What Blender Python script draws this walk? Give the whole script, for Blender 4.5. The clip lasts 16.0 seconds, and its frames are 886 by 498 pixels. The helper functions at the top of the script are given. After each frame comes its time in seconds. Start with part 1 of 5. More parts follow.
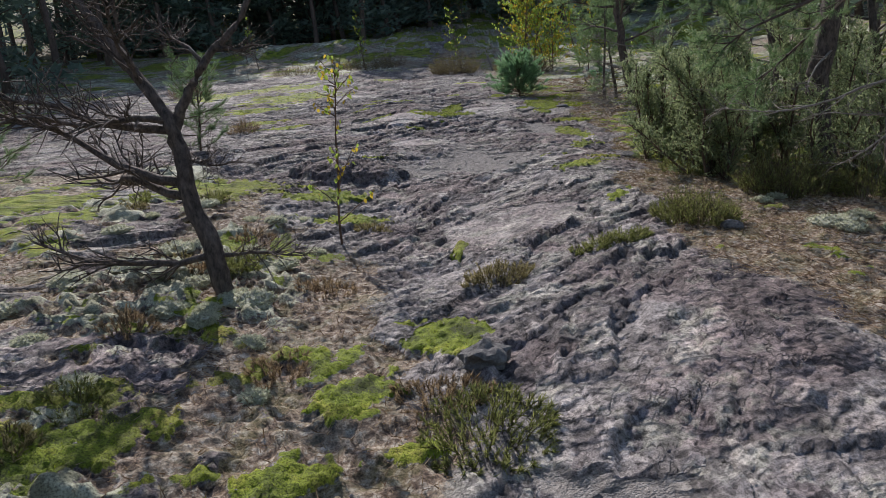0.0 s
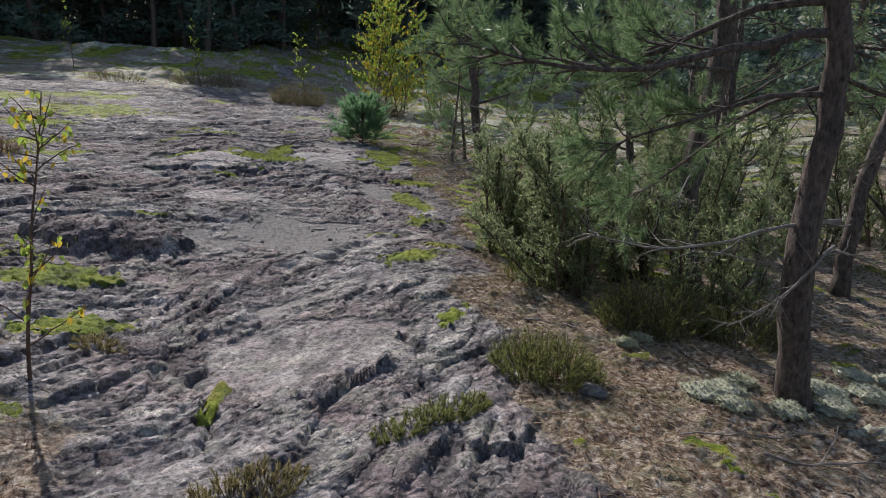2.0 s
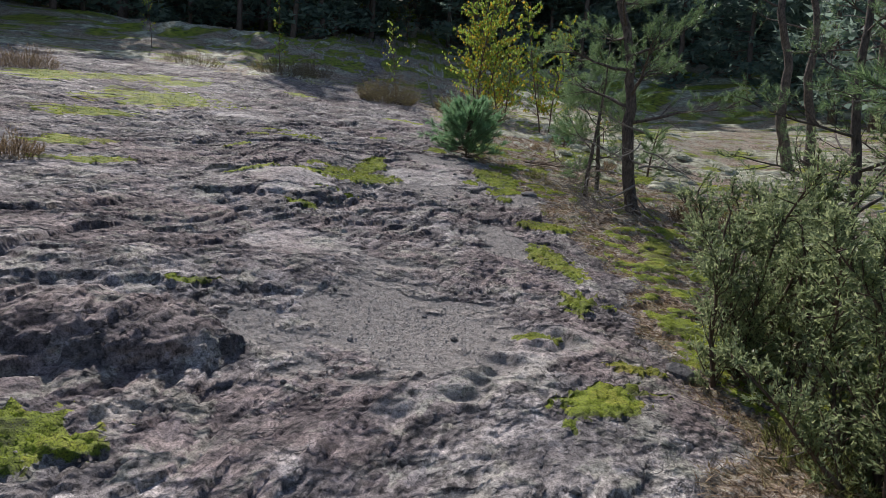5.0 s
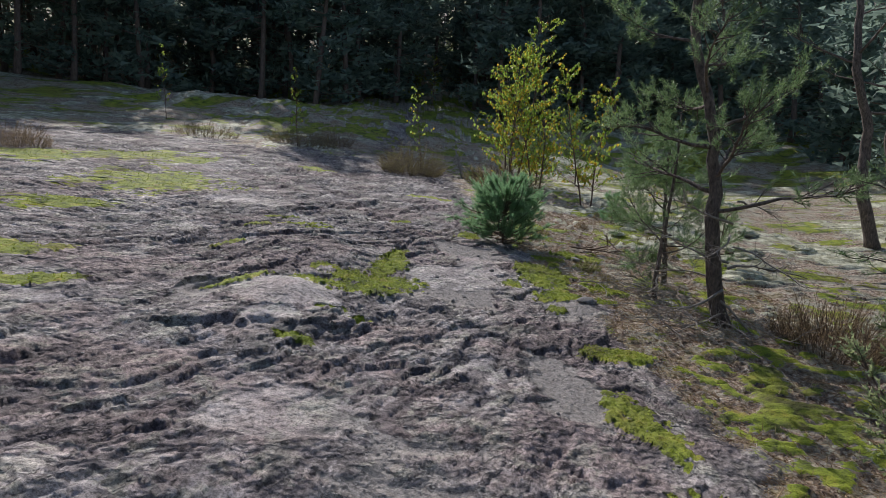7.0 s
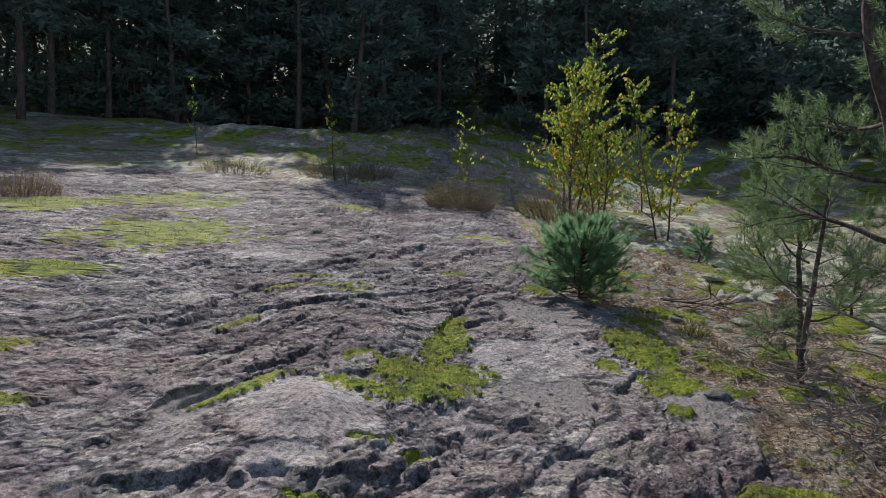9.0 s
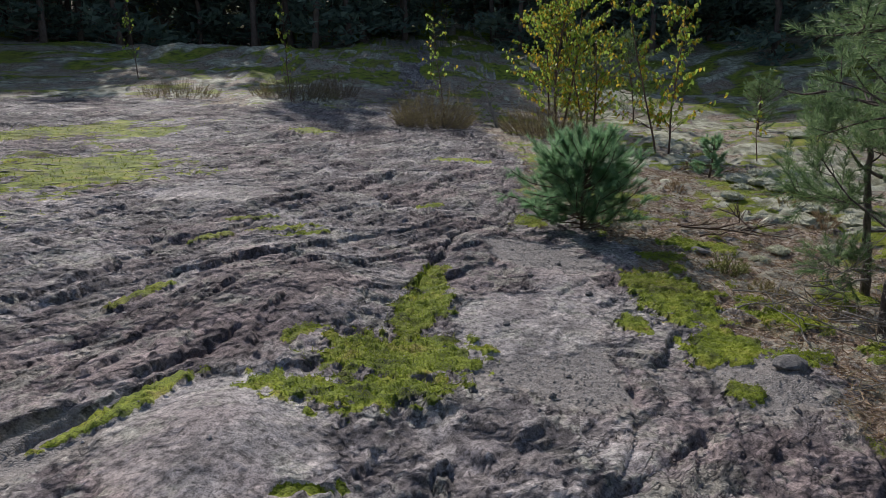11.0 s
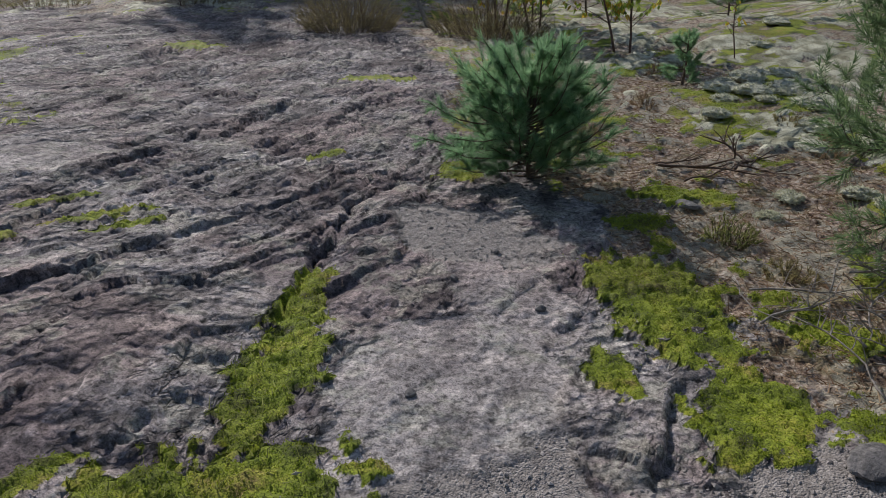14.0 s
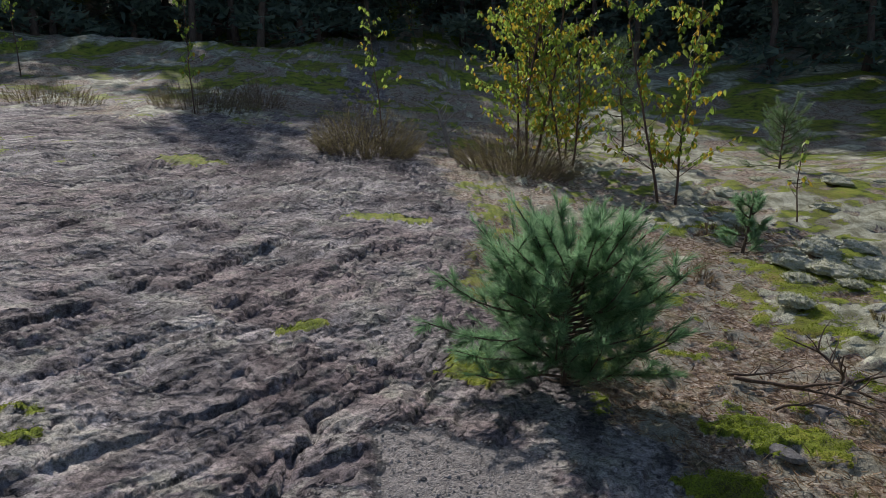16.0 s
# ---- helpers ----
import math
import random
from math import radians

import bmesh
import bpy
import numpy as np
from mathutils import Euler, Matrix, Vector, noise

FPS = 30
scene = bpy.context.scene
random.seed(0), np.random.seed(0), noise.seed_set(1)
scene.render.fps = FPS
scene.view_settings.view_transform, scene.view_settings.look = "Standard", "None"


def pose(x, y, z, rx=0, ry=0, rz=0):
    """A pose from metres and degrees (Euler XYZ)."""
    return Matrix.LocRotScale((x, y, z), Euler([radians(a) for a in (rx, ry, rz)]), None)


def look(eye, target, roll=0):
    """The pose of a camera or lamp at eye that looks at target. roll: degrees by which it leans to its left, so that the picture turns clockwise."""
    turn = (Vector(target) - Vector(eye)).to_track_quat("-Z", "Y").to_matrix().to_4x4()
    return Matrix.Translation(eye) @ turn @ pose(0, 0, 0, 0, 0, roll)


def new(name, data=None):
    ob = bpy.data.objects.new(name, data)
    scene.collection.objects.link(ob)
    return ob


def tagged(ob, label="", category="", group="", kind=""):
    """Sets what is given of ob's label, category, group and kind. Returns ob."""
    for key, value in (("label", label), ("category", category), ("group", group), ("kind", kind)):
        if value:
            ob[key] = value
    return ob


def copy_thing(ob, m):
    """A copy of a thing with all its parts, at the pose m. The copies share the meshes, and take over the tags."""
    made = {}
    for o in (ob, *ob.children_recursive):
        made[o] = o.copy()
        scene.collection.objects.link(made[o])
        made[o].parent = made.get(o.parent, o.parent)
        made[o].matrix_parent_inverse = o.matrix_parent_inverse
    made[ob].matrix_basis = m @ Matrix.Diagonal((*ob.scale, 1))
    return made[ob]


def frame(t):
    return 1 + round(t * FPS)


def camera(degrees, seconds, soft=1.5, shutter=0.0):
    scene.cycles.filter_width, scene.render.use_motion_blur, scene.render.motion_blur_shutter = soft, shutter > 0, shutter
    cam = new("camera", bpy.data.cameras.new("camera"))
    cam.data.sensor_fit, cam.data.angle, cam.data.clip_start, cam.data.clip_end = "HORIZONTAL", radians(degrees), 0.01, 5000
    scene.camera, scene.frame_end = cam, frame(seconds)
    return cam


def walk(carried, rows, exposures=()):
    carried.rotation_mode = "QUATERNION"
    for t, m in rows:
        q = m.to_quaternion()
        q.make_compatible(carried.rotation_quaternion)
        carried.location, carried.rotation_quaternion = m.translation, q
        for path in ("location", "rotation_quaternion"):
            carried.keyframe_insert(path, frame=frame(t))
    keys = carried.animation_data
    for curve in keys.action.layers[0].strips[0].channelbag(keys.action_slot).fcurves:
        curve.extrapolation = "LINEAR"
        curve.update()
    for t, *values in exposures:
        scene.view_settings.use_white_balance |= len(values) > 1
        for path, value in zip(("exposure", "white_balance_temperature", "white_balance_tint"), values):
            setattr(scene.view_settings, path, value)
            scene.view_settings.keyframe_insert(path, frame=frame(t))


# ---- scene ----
EXPOSURE = -0.36
# the hillside: plans are drawn on the rock's own plane, which rises ahead and falls away to the right
SLOPE = Vector((-0.111, 0.116, 1.0)).rotation_difference(Vector((0, 0, 1))).to_matrix().to_4x4()
cam = camera(63.4, 16.0, soft=0.6)
PATH = [
    (0, (-0.01, 0.115, 1.482), (-0.007, 2.026, 0.891), -1.6),
    (0.5, (0.029, 0.505, 1.531), (0.127, 2.403, 0.907), -1.5),
    (1, (0.221, 0.983, 1.585), (0.814, 2.785, 0.951), 2.6),
    (1.5, (0.283, 1.329, 1.594), (0.894, 3.105, 0.907), 5.6),
    (2, (0.388, 1.72, 1.656), (0.822, 3.61, 1.164), 7.2),
    (2.5, (0.526, 2.086, 1.68), (0.887, 4.014, 1.288), 7.8),
    (3, (0.437, 2.546, 1.671), (0.775, 4.462, 1.209), 8.4),
    (3.5, (0.414, 2.986, 1.704), (0.663, 4.911, 1.222), 10.8),
    (4, (0.214, 3.398, 1.655), (0.457, 5.318, 1.149), 11.5),
    (4.5, (0.142, 3.813, 1.621), (0.359, 5.72, 1.06), 11.0),
    (5, (0.126, 4.294, 1.595), (0.382, 6.206, 1.067), 10.2),
    (5.2, (0.096, 4.478, 1.536), (0.384, 6.406, 1.088), 9.0),
    (7.3, (0.172, 6.303, 1.719), (0.321, 8.259, 1.33), 8.8),
    (7.5, (0.085, 6.493, 1.689), (0.228, 8.448, 1.29), 8.7),
    (8, (0.038, 6.904, 1.736), (0.089, 8.87, 1.371), 7.7),
    (8.2, (0.059, 7.061, 1.753), (0.107, 9.029, 1.396), 7.4),
    (10.3, (-0.027, 8.752, 1.707), (-0.04, 10.722, 1.364), 4.7),
    (10.5, (0.051, 8.867, 1.66), (0.055, 10.821, 1.232), 4.1),
    (11, (0.078, 9.137, 1.595), (0.196, 11.055, 1.041), 4.6),
    (11.5, (0.071, 9.414, 1.612), (0.191, 11.312, 0.991), 4.1),
    (12, (0.167, 9.711, 1.626), (0.273, 11.598, 0.972), 4.2),
    (12.5, (0.219, 9.987, 1.614), (0.415, 11.87, 0.969), 3.3),
    (13, (0.295, 10.259, 1.578), (0.495, 12.142, 0.936), 2.6),
    (13.5, (0.31, 10.58, 1.538), (0.55, 12.338, 0.614), 2.3),
    (14, (0.521, 10.868, 1.596), (0.77, 12.675, 0.776), 2.6),
    (14.5, (0.66, 11.11, 1.67), (0.969, 12.935, 0.912), 2.9),
    (15, (0.782, 11.478, 1.687), (1.145, 13.31, 0.972), 4.5),
    (15.5, (0.866, 11.763, 1.666), (1.178, 13.616, 0.981), 7.7),
    (16, (0.681, 12.14, 1.645), (0.878, 14.056, 1.106), 6.6),
]
walk(cam, [(t, SLOPE @ look(eye, target, roll)) for t, eye, target, roll in PATH], exposures=[(0.0, EXPOSURE, 6500, 13), (8.2, EXPOSURE, 6500, 13), (10.8, EXPOSURE - 0.22, 6500, 13), (16.0, EXPOSURE - 0.3, 6500, 13)])

# ---- light: low sun ahead, clear sky ----
SUN_AZ, SUN_EL = radians(-17), radians(42)
sun_from = Vector((math.sin(SUN_AZ) * math.cos(SUN_EL), math.cos(SUN_AZ) * math.cos(SUN_EL), math.sin(SUN_EL)))
world = bpy.data.worlds.new("world")
scene.world = world
world.use_nodes = True
sky = world.node_tree.nodes.new("ShaderNodeTexSky")
sky.sky_type, sky.sun_disc, sky.sun_elevation, sky.sun_rotation = "NISHITA", False, SUN_EL, SUN_AZ
world.node_tree.links.new(sky.outputs[0], world.node_tree.nodes["Background"].inputs[0])
world.node_tree.nodes["Background"].inputs[1].default_value = 0.15
sun = new("sun", bpy.data.lights.new("sun", "SUN"))
sun.data.energy, sun.data.angle, sun.data.color = 5.0, radians(0.53), (1.0, 0.955, 0.91)
sun.matrix_world = look(sun_from * 50, (0, 0, 0))


# ---- noise on arrays ----
def lattice(ix, iy, seed):
    h = (ix.astype(np.int64) * 374761393 + iy.astype(np.int64) * 668265263 + seed * 144665) & 0xFFFFFFFF
    h = ((h ^ (h >> 13)) * 1274126177) & 0xFFFFFFFF
    h = ((h ^ (h >> 15)) * 2246822519) & 0xFFFFFFFF
    return ((h ^ (h >> 16)) & 0xFFFF) / 65535.0


def vnoise(x, y, seed=0):
    x, y = np.asarray(x, float), np.asarray(y, float)
    ix, iy = np.floor(x), np.floor(y)
    fx, fy = x - ix, y - iy
    fx, fy = fx * fx * fx * (fx * (fx * 6 - 15) + 10), fy * fy * fy * (fy * (fy * 6 - 15) + 10)
    a, b = lattice(ix, iy, seed), lattice(ix + 1, iy, seed)
    c, d = lattice(ix, iy + 1, seed), lattice(ix + 1, iy + 1, seed)
    return (a + (b - a) * fx) * (1 - fy) + (c + (d - c) * fx) * fy


def fbm(x, y, octaves, seed=0):
    total, amp, norm = 0.0, 1.0, 0.0
    for o in range(octaves):
        total = total + amp * (vnoise(x * 1.0, y * 1.0, seed + o) - 0.5)
        norm += amp
        x, y = x * 2.03 + 17.1 * y * 0.02, y * 2.03 - 0.03 * x
        amp *= 0.5
    return total / norm * 2


def smooth(a, b, v):
    t = np.clip((v - a) / (b - a), 0, 1)
    return t * t * (3 - 2 * t)


def hill(x, y, cx, cy, h, sx, sy):
    return h * np.exp(-((x - cx) / sx) ** 2 - ((y - cy) / sy) ** 2)


def blob(x, y, cx, cy, rx, ry, turn, rag):
    c, s = math.cos(radians(turn)), math.sin(radians(turn))
    u, v = ((x - cx) * c + (y - cy) * s) / rx, (-(x - cx) * s + (y - cy) * c) / ry
    return 1 - np.sqrt(u * u + v * v) + rag


def plates(u, v, su, sv, seed):
    """Irregular slabs: for each place its slab's three random numbers, the way to its middle and the distance to its border."""
    a, b = u / su, v / sv
    ia, ib = np.floor(a), np.floor(b)
    best, second = np.full_like(a, 9.0), np.full_like(a, 9.0)
    da, db, r1, r2, r3 = (np.zeros_like(a) for _ in range(5))
    for i in (-1, 0, 1):
        for j in (-1, 0, 1):
            ca, cb = ia + i, ib + j
            pa, pb = ca + lattice(ca, cb, seed) - a, cb + lattice(ca, cb, seed + 1) - b
            d = np.sqrt(pa * pa + pb * pb)
            near = d < best
            second = np.where(near, best, np.minimum(second, d))
            best = np.where(near, d, best)
            da, db = np.where(near, pa, da), np.where(near, pb, db)
            r1, r2, r3 = (np.where(near, lattice(ca, cb, seed + k), r) for k, r in ((2, r1), (3, r2), (4, r3)))
    return r1, r2, r3, da, db, second - best


def to_line(x, y, ax, ay, bx, by):
    """Distance from the segment, signed across it (+ to the left of a to b), and the share along it."""
    dx, dy = bx - ax, by - ay
    k = (dx * dx + dy * dy)
    t = np.clip(((x - ax) * dx + (y - ay) * dy) / k, 0, 1)
    d = np.hypot(x - ax - t * dx, y - ay - t * dy)
    return d, np.sign((y - ay) * dx - (x - ax) * dy), t


# ---- the ground: bare bedrock with ledges, moss, gravel and litter ----
# moss patches: centre x, y, half-length, half-width, turn
MOSS_NEAR = [(-1.3, 2.35, 0.36, 0.22, 20), (-0.85, 2.2, 0.1, 0.12, 0), (-0.42, 2.2, 0.09, 0.1, 0), (-0.1, 2.3, 0.1, 0.07, 0), (-1.55, 2.75, 0.25, 0.12, 15), (-0.36, 2.75, 0.3, 0.2, 40), (-0.02, 3.3, 0.2, 0.26, 0), (-0.55, 2.15, 0.25, 0.12, 10), (-2.2, 6.9, 0.8, 0.4, 10),
             (-3.9, 6.6, 0.8, 0.5, 10), (-0.75, 5.9, 0.4, 0.16, 20), (-1.1, 6.7, 0.4, 0.2, 30), (0.1, 5.0, 0.22, 0.05, 80), (1.42, 7.28, 0.36, 0.17, 42), (1.72, 7.75, 0.2, 0.1, 10)]
MOSS_MID = [(1.75, 8.9, 0.3, 0.18, 70), (1.85, 9.75, 0.5, 0.2, 100), (2.0, 11.1, 0.35, 0.13, 10), (1.45, 5.9, 0.25, 0.1, 60), (-0.75, 8.42, 0.22, 0.06, 25),
            (0.12, 12.45, 0.42, 0.34, 35), (0.0, 12.0, 0.5, 0.24, 20), (0.2, 13.1, 0.16, 0.5, -8), (0.3, 13.75, 0.1, 0.32, -14), (-0.98, 11.75, 0.07, 0.36, -28),
            (1.92, 13.6, 0.3, 0.46, 12), (1.48, 13.04, 0.09, 0.16, 10), (1.9, 12.75, 0.3, 0.18, 30), (1.25, 15.55, 0.15, 0.24, 0), (2.15, 14.55, 0.2, 0.12, 20), (-0.35, 10.62, 0.2, 0.07, -20)]
MOSS_JOINTS = [(-1.35, 13.0, 0.3, 0.05, 64), (-0.42, 12.55, 0.14, 0.05, 50), (-0.2, 11.2, 0.12, 0.04, 20), (0.05, 11.1, 0.1, 0.05, 20), (-1.2, 14.95, 0.25, 0.05, 30), (-0.7, 14.55, 0.2, 0.05, 20), (1.75, 12.2, 0.12, 0.1, 0), (2.3, 12.6, 0.25, 0.15, 30), (2.5, 13.3, 0.2, 0.3, 20), (1.25, 8.1, 0.12, 0.08, 0), (0.3, 15.9, 0.2, 0.05, 40)]
MOSS_FAR = [(-3.3, 16.6, 1.0, 1.3, 20), (-4.4, 19.2, 1.6, 0.9, 30), (-3.7, 14.2, 0.7, 0.5, 40), (-2.9, 12.0, 0.5, 0.3, 20), (-2.4, 11.15, 0.4, 0.14, 20), (-5.8, 18.2, 1.0, 0.7, 10),
            (-0.95, 14.7, 0.34, 0.08, 24), (-1.3, 14.4, 0.22, 0.07, 60), (2.65, 15.0, 0.36, 0.2, -20), (6.4, 20.6, 0.9, 0.6, 10), (0.9, 18.4, 0.4, 0.14, 10), (-1.5, 20.2, 0.4, 0.3, 0), (2.3, 16.9, 0.5, 0.3, 30)]
GRAVEL = [(0.42, 8.35, 0.82, 0.95, 25), (0.95, 12.3, 0.55, 0.35, 10), (1.2, 14.4, 0.42, 0.5, 60), (1.45, 10.3, 0.25, 0.6, 10), (0.55, 1.6, 0.6, 0.5, 0), (1.9, 12.3, 0.3, 0.3, 0), (-1.15, 11.5, 0.12, 0.3, -25), (0.45, 6.45, 0.3, 0.1, 40)]
CRACKS = [(0.2, 13.5, 0.34, 14.2), (0.34, 14.2, 0.5, 14.95), (0.5, 14.95, 0.95, 15.55), (0.92, 11.37, 1.42, 11.8), (-0.05, 10.9, 0.35, 11.5), (-2.0, 12.9, -1.5, 14.5), (-1.25, 11.4, -0.72, 12.6),
          (0.35, 3.35, 0.9, 3.8), (0.75, 3.2, 1.2, 3.75), (0.55, 4.9, 0.8, 5.25), (1.75, 2.4, 2.1, 2.75), (0.1, 4.5, 0.02, 5.5)]
# slabs worn smooth, and slabs weathered to a purple brown: centre x, y, half-length, half-width, turn
SMOOTH_SLABS = [(-0.55, 11.5, 0.42, 0.52, 0), (0.85, 12.95, 0.42, 0.75, -20), (1.0, 7.75, 0.9, 0.24, 41), (1.2, 13.9, 0.35, 0.5, 20), (-0.25, 9.6, 0.5, 0.4, 20), (-1.7, 15.7, 0.6, 0.35, 20), (-0.6, 10.9, 0.3, 0.14, 20), (0.6, 5.6, 0.7, 0.5, 50)]
BROWN_SLABS = [(-0.7, 13.4, 0.55, 0.75, 10), (-0.9, 12.6, 0.5, 0.5, 30), (0.1, 16.6, 0.9, 0.6, 20), (0.3, 10.9, 0.5, 0.25, 30), (-1.4, 9.9, 0.6, 0.4, 20), (0.7, 17.8, 0.5, 0.4, 0), (-0.95, 7.75, 0.6, 0.3, 18), (-1.8, 11.8, 0.5, 0.4, 30)]
EDGE_Y = [-4, 1, 2.5, 4.3, 6, 7.5, 9.8, 11.5, 13, 14.5, 16.5, 20, 23, 26, 40]
EDGE_X = [2.6, 2.3, 1.95, 1.55, 1.75, 1.95, 2.3, 2.35, 1.95, 2.1, 1.35, 1.5, 1.3, 0.6, 0.5]
LEFT_Y = [-4, 1, 3, 4.2, 5, 6.5, 7.4, 8, 9.5, 60]
LEFT_X = [-0.1, 0.1, 0.05, -0.35, -0.8, -1.5, -1.9, -2.6, -9, -9]


def terrain(x, y):
    """Height and the shares of moss, gravel, litter and lichen over arrays of places."""
    x, y = np.asarray(x, float), np.asarray(y, float)
    n1, n2, n3 = fbm(x * 0.7, y * 0.7, 4, 3), fbm(x * 2.1, y * 2.1, 4, 9), fbm(x * 7, y * 7, 3, 21)
    z = 0.06 + 0.05 * n1
    z = z + hill(x, y, 1.35, 2.9, 0.13, 0.95, 1.5) + hill(x, y, -0.2, 5.9, -0.16, 0.9, 2.6) + hill(x, y, 1.7, 7.2, 0.05, 0.7, 1.6) + hill(x, y, 0.35, 8.4, -0.07, 0.8, 0.9)
    z = z + hill(x, y, -0.65, 13.35, 0.12, 0.62, 0.85) + hill(x, y, -0.55, 11.55, 0.12, 0.36, 0.45) + hill(x, y, 0.1, 13.1, -0.06, 0.3, 0.7) + hill(x, y, -1.6, 15.6, 0.08, 0.8, 0.6)
    z = z + hill(x, y, 2.1, 12.4, 0.08, 0.3, 0.25) + hill(x, y, 3.4, 12.3, 0.13, 0.9, 1.0) + hill(x, y, 4.5, 16.5, 0.1, 1.6, 2.0) + hill(x, y, 6.4, 20.8, 0.2, 1.8, 1.6) + hill(x, y, 1.2, 19.5, 0.06, 1.5, 1.5)
    z = z - 0.05 * np.clip(-x - 2.5, 0, 8) + 0.02 * np.clip(y - 17, 0, 8) + 0.075 * np.clip(y - 25, 0, 30) * smooth(-9, 1, x) + 0.03 * np.clip(y - 25, 0, 30) * smooth(1, -9, x)
    z = z + hill(x, y, -9, 34, 0.45, 6, 4) + hill(x, y, -3, 31, 0.15, 3, 3) + 0.3 * n1 * smooth(24, 34, y) - 0.5 * smooth(4, 9, x) * smooth(22, 27, y) * smooth(40, 30, y)
    z = z + (0.055 * np.clip(x - 3.2, 0, 5) + 0.16 * np.clip(x - 7.5, 0, 30)) * smooth(3, 9, y)
    far = np.clip(np.hypot(x, y - 10) - 36, 0, 60)
    z = z + 0.24 * far + 0.03 * np.clip(np.hypot(x, y - 10) - 94, 0, 400)
    # masks
    rag = 0.55 * n2 + 0.25 * n3
    edge, left = np.interp(y, EDGE_Y, EDGE_X), np.interp(y, LEFT_Y, LEFT_X)
    soil = np.maximum(smooth(-0.18, 0.28, x - edge + 0.35 * n2 + 0.25 * n1), smooth(-0.2, 0.3, left - x + 0.4 * n2) * smooth(0.34, 0.1, fbm(x * 1.3 + 3, y * 1.3, 3, 83) + 0.3 * n3))
    soil = np.maximum(soil, smooth(-0.8, 0.8, y - 23.3 + 2.2 * n2 + 1.5 * n1) * (1 - np.exp(-((x - 0.4 - 0.05 * (y - 24)) / 1.1) ** 2)) * 0.95)
    moss = np.full_like(x, -9.0)
    for group in (MOSS_NEAR, MOSS_MID, MOSS_JOINTS, MOSS_FAR):
        for b in group:
            near = (np.abs(x - b[0]) < 3.2) & (np.abs(y - b[1]) < 3.2)
            if near.any():
                moss[near] = np.maximum(moss[near], blob(x[near], y[near], *b, rag[near] * 1.2))
    moss = smooth(0.02, 0.34, moss + 0.6 * fbm(x * 16, y * 16, 3, 45))
    nm = fbm(x * 1.6 + 40, y * 1.6, 3, 31)
    wild = soil * smooth(0.16, 0.4, 0.75 * nm + 0.75 * n3 - 0.4 * smooth(8, 6.5, y) * smooth(1.2, 1.9, x))
    moss = np.maximum(moss, wild * 0.9)
    moss = np.maximum(moss, smooth(23, 28, y) * smooth(0.0, 0.25, nm + 0.3 * n3))
    gravel = np.full_like(x, -9.0)
    for b in GRAVEL:
        near = (np.abs(x - b[0]) < 2.5) & (np.abs(y - b[1]) < 2.5)
        if near.any():
            gravel[near] = np.maximum(gravel[near], blob(x[near], y[near], *b, rag[near]))
    gravel = smooth(-0.15, 0.4, gravel + 0.25 * n3) * (1 - moss)
    nl = fbm(x * 1.1 - 9, y * 1.1 + 5, 3, 57)
    zone = np.maximum(smooth(0.4, 1.3, x - edge), smooth(-0.5, -1.2, x))
    lichen = soil * zone * (1 - moss) * smooth(0.22, 0.42, nl - 0.3 * smooth(10, 8, y) * smooth(1.5, 2.5, x) + 0.6 * n3 + 0.28 * smooth(2.8, 4.2, x) * smooth(12, 15, y) + 0.16 * smooth(-0.5, -1.2, x))
    lichen = np.maximum(lichen, 0.6 * smooth(22, 27, y) * (1 - moss) * smooth(0.1, 0.4, nl + 0.5 * n3))
    litter = soil * (1 - moss) * (1 - lichen)
    rock = (1 - gravel) * (1 - soil) * (1 - 0.8 * moss)
    worn, brown = np.full_like(x, -9.0), np.full_like(x, -9.0)
    for field, group in ((worn, SMOOTH_SLABS), (brown, BROWN_SLABS)):
        for b in group:
            near = (np.abs(x - b[0]) < 2.2) & (np.abs(y - b[1]) < 2.2)
            if near.any():
                field[near] = np.maximum(field[near], blob(x[near], y[near], *b, rag[near] * 0.8))
    worn, brown = smooth(0.0, 0.2, worn), smooth(0.0, 0.3, brown)
    cover_rock, rock = rock, rock * (1 - 0.72 * worn)
    # foliation: ledges whose scarps look back and to the side away from the sun
    bend = 0.35 * fbm(x * 0.45, y * 0.45, 3, 77) + 0.25 * smooth(5, 2, y) * (y - 3)
    u = 0.90 * x - 0.43 * y + bend
    v = 0.43 * x + 0.90 * y
    for step, tilt, amp, su, sv, seed in ((0.030, 0.042, 0.06, 0.55, 1.5, 5), (0.014, 0.055, 0.035, 0.22, 0.7, 11), (0.007, 0.05, 0.022, 0.10, 0.3, 17)):
        q = (-tilt * u + amp * fbm(u / su, v / sv, 3, seed)) / step
        f = q - np.floor(q)
        patch = 0.1 + 0.9 * smooth(0.38, 0.62, vnoise(u * 0.8 / su ** 0.4, v * 0.45 / su ** 0.4, seed + 3))
        z = z + step * (np.floor(q) + smooth(0.962, 1.0, f) - q + 0.4) * patch * rock
    jag = fbm(x * 19, y * 19, 2, 131)
    wu, wv = u + 0.05 * n2 + 0.014 * n3 + 0.008 * jag, v + 0.10 * n2 + 0.03 * n3 + 0.012 * jag
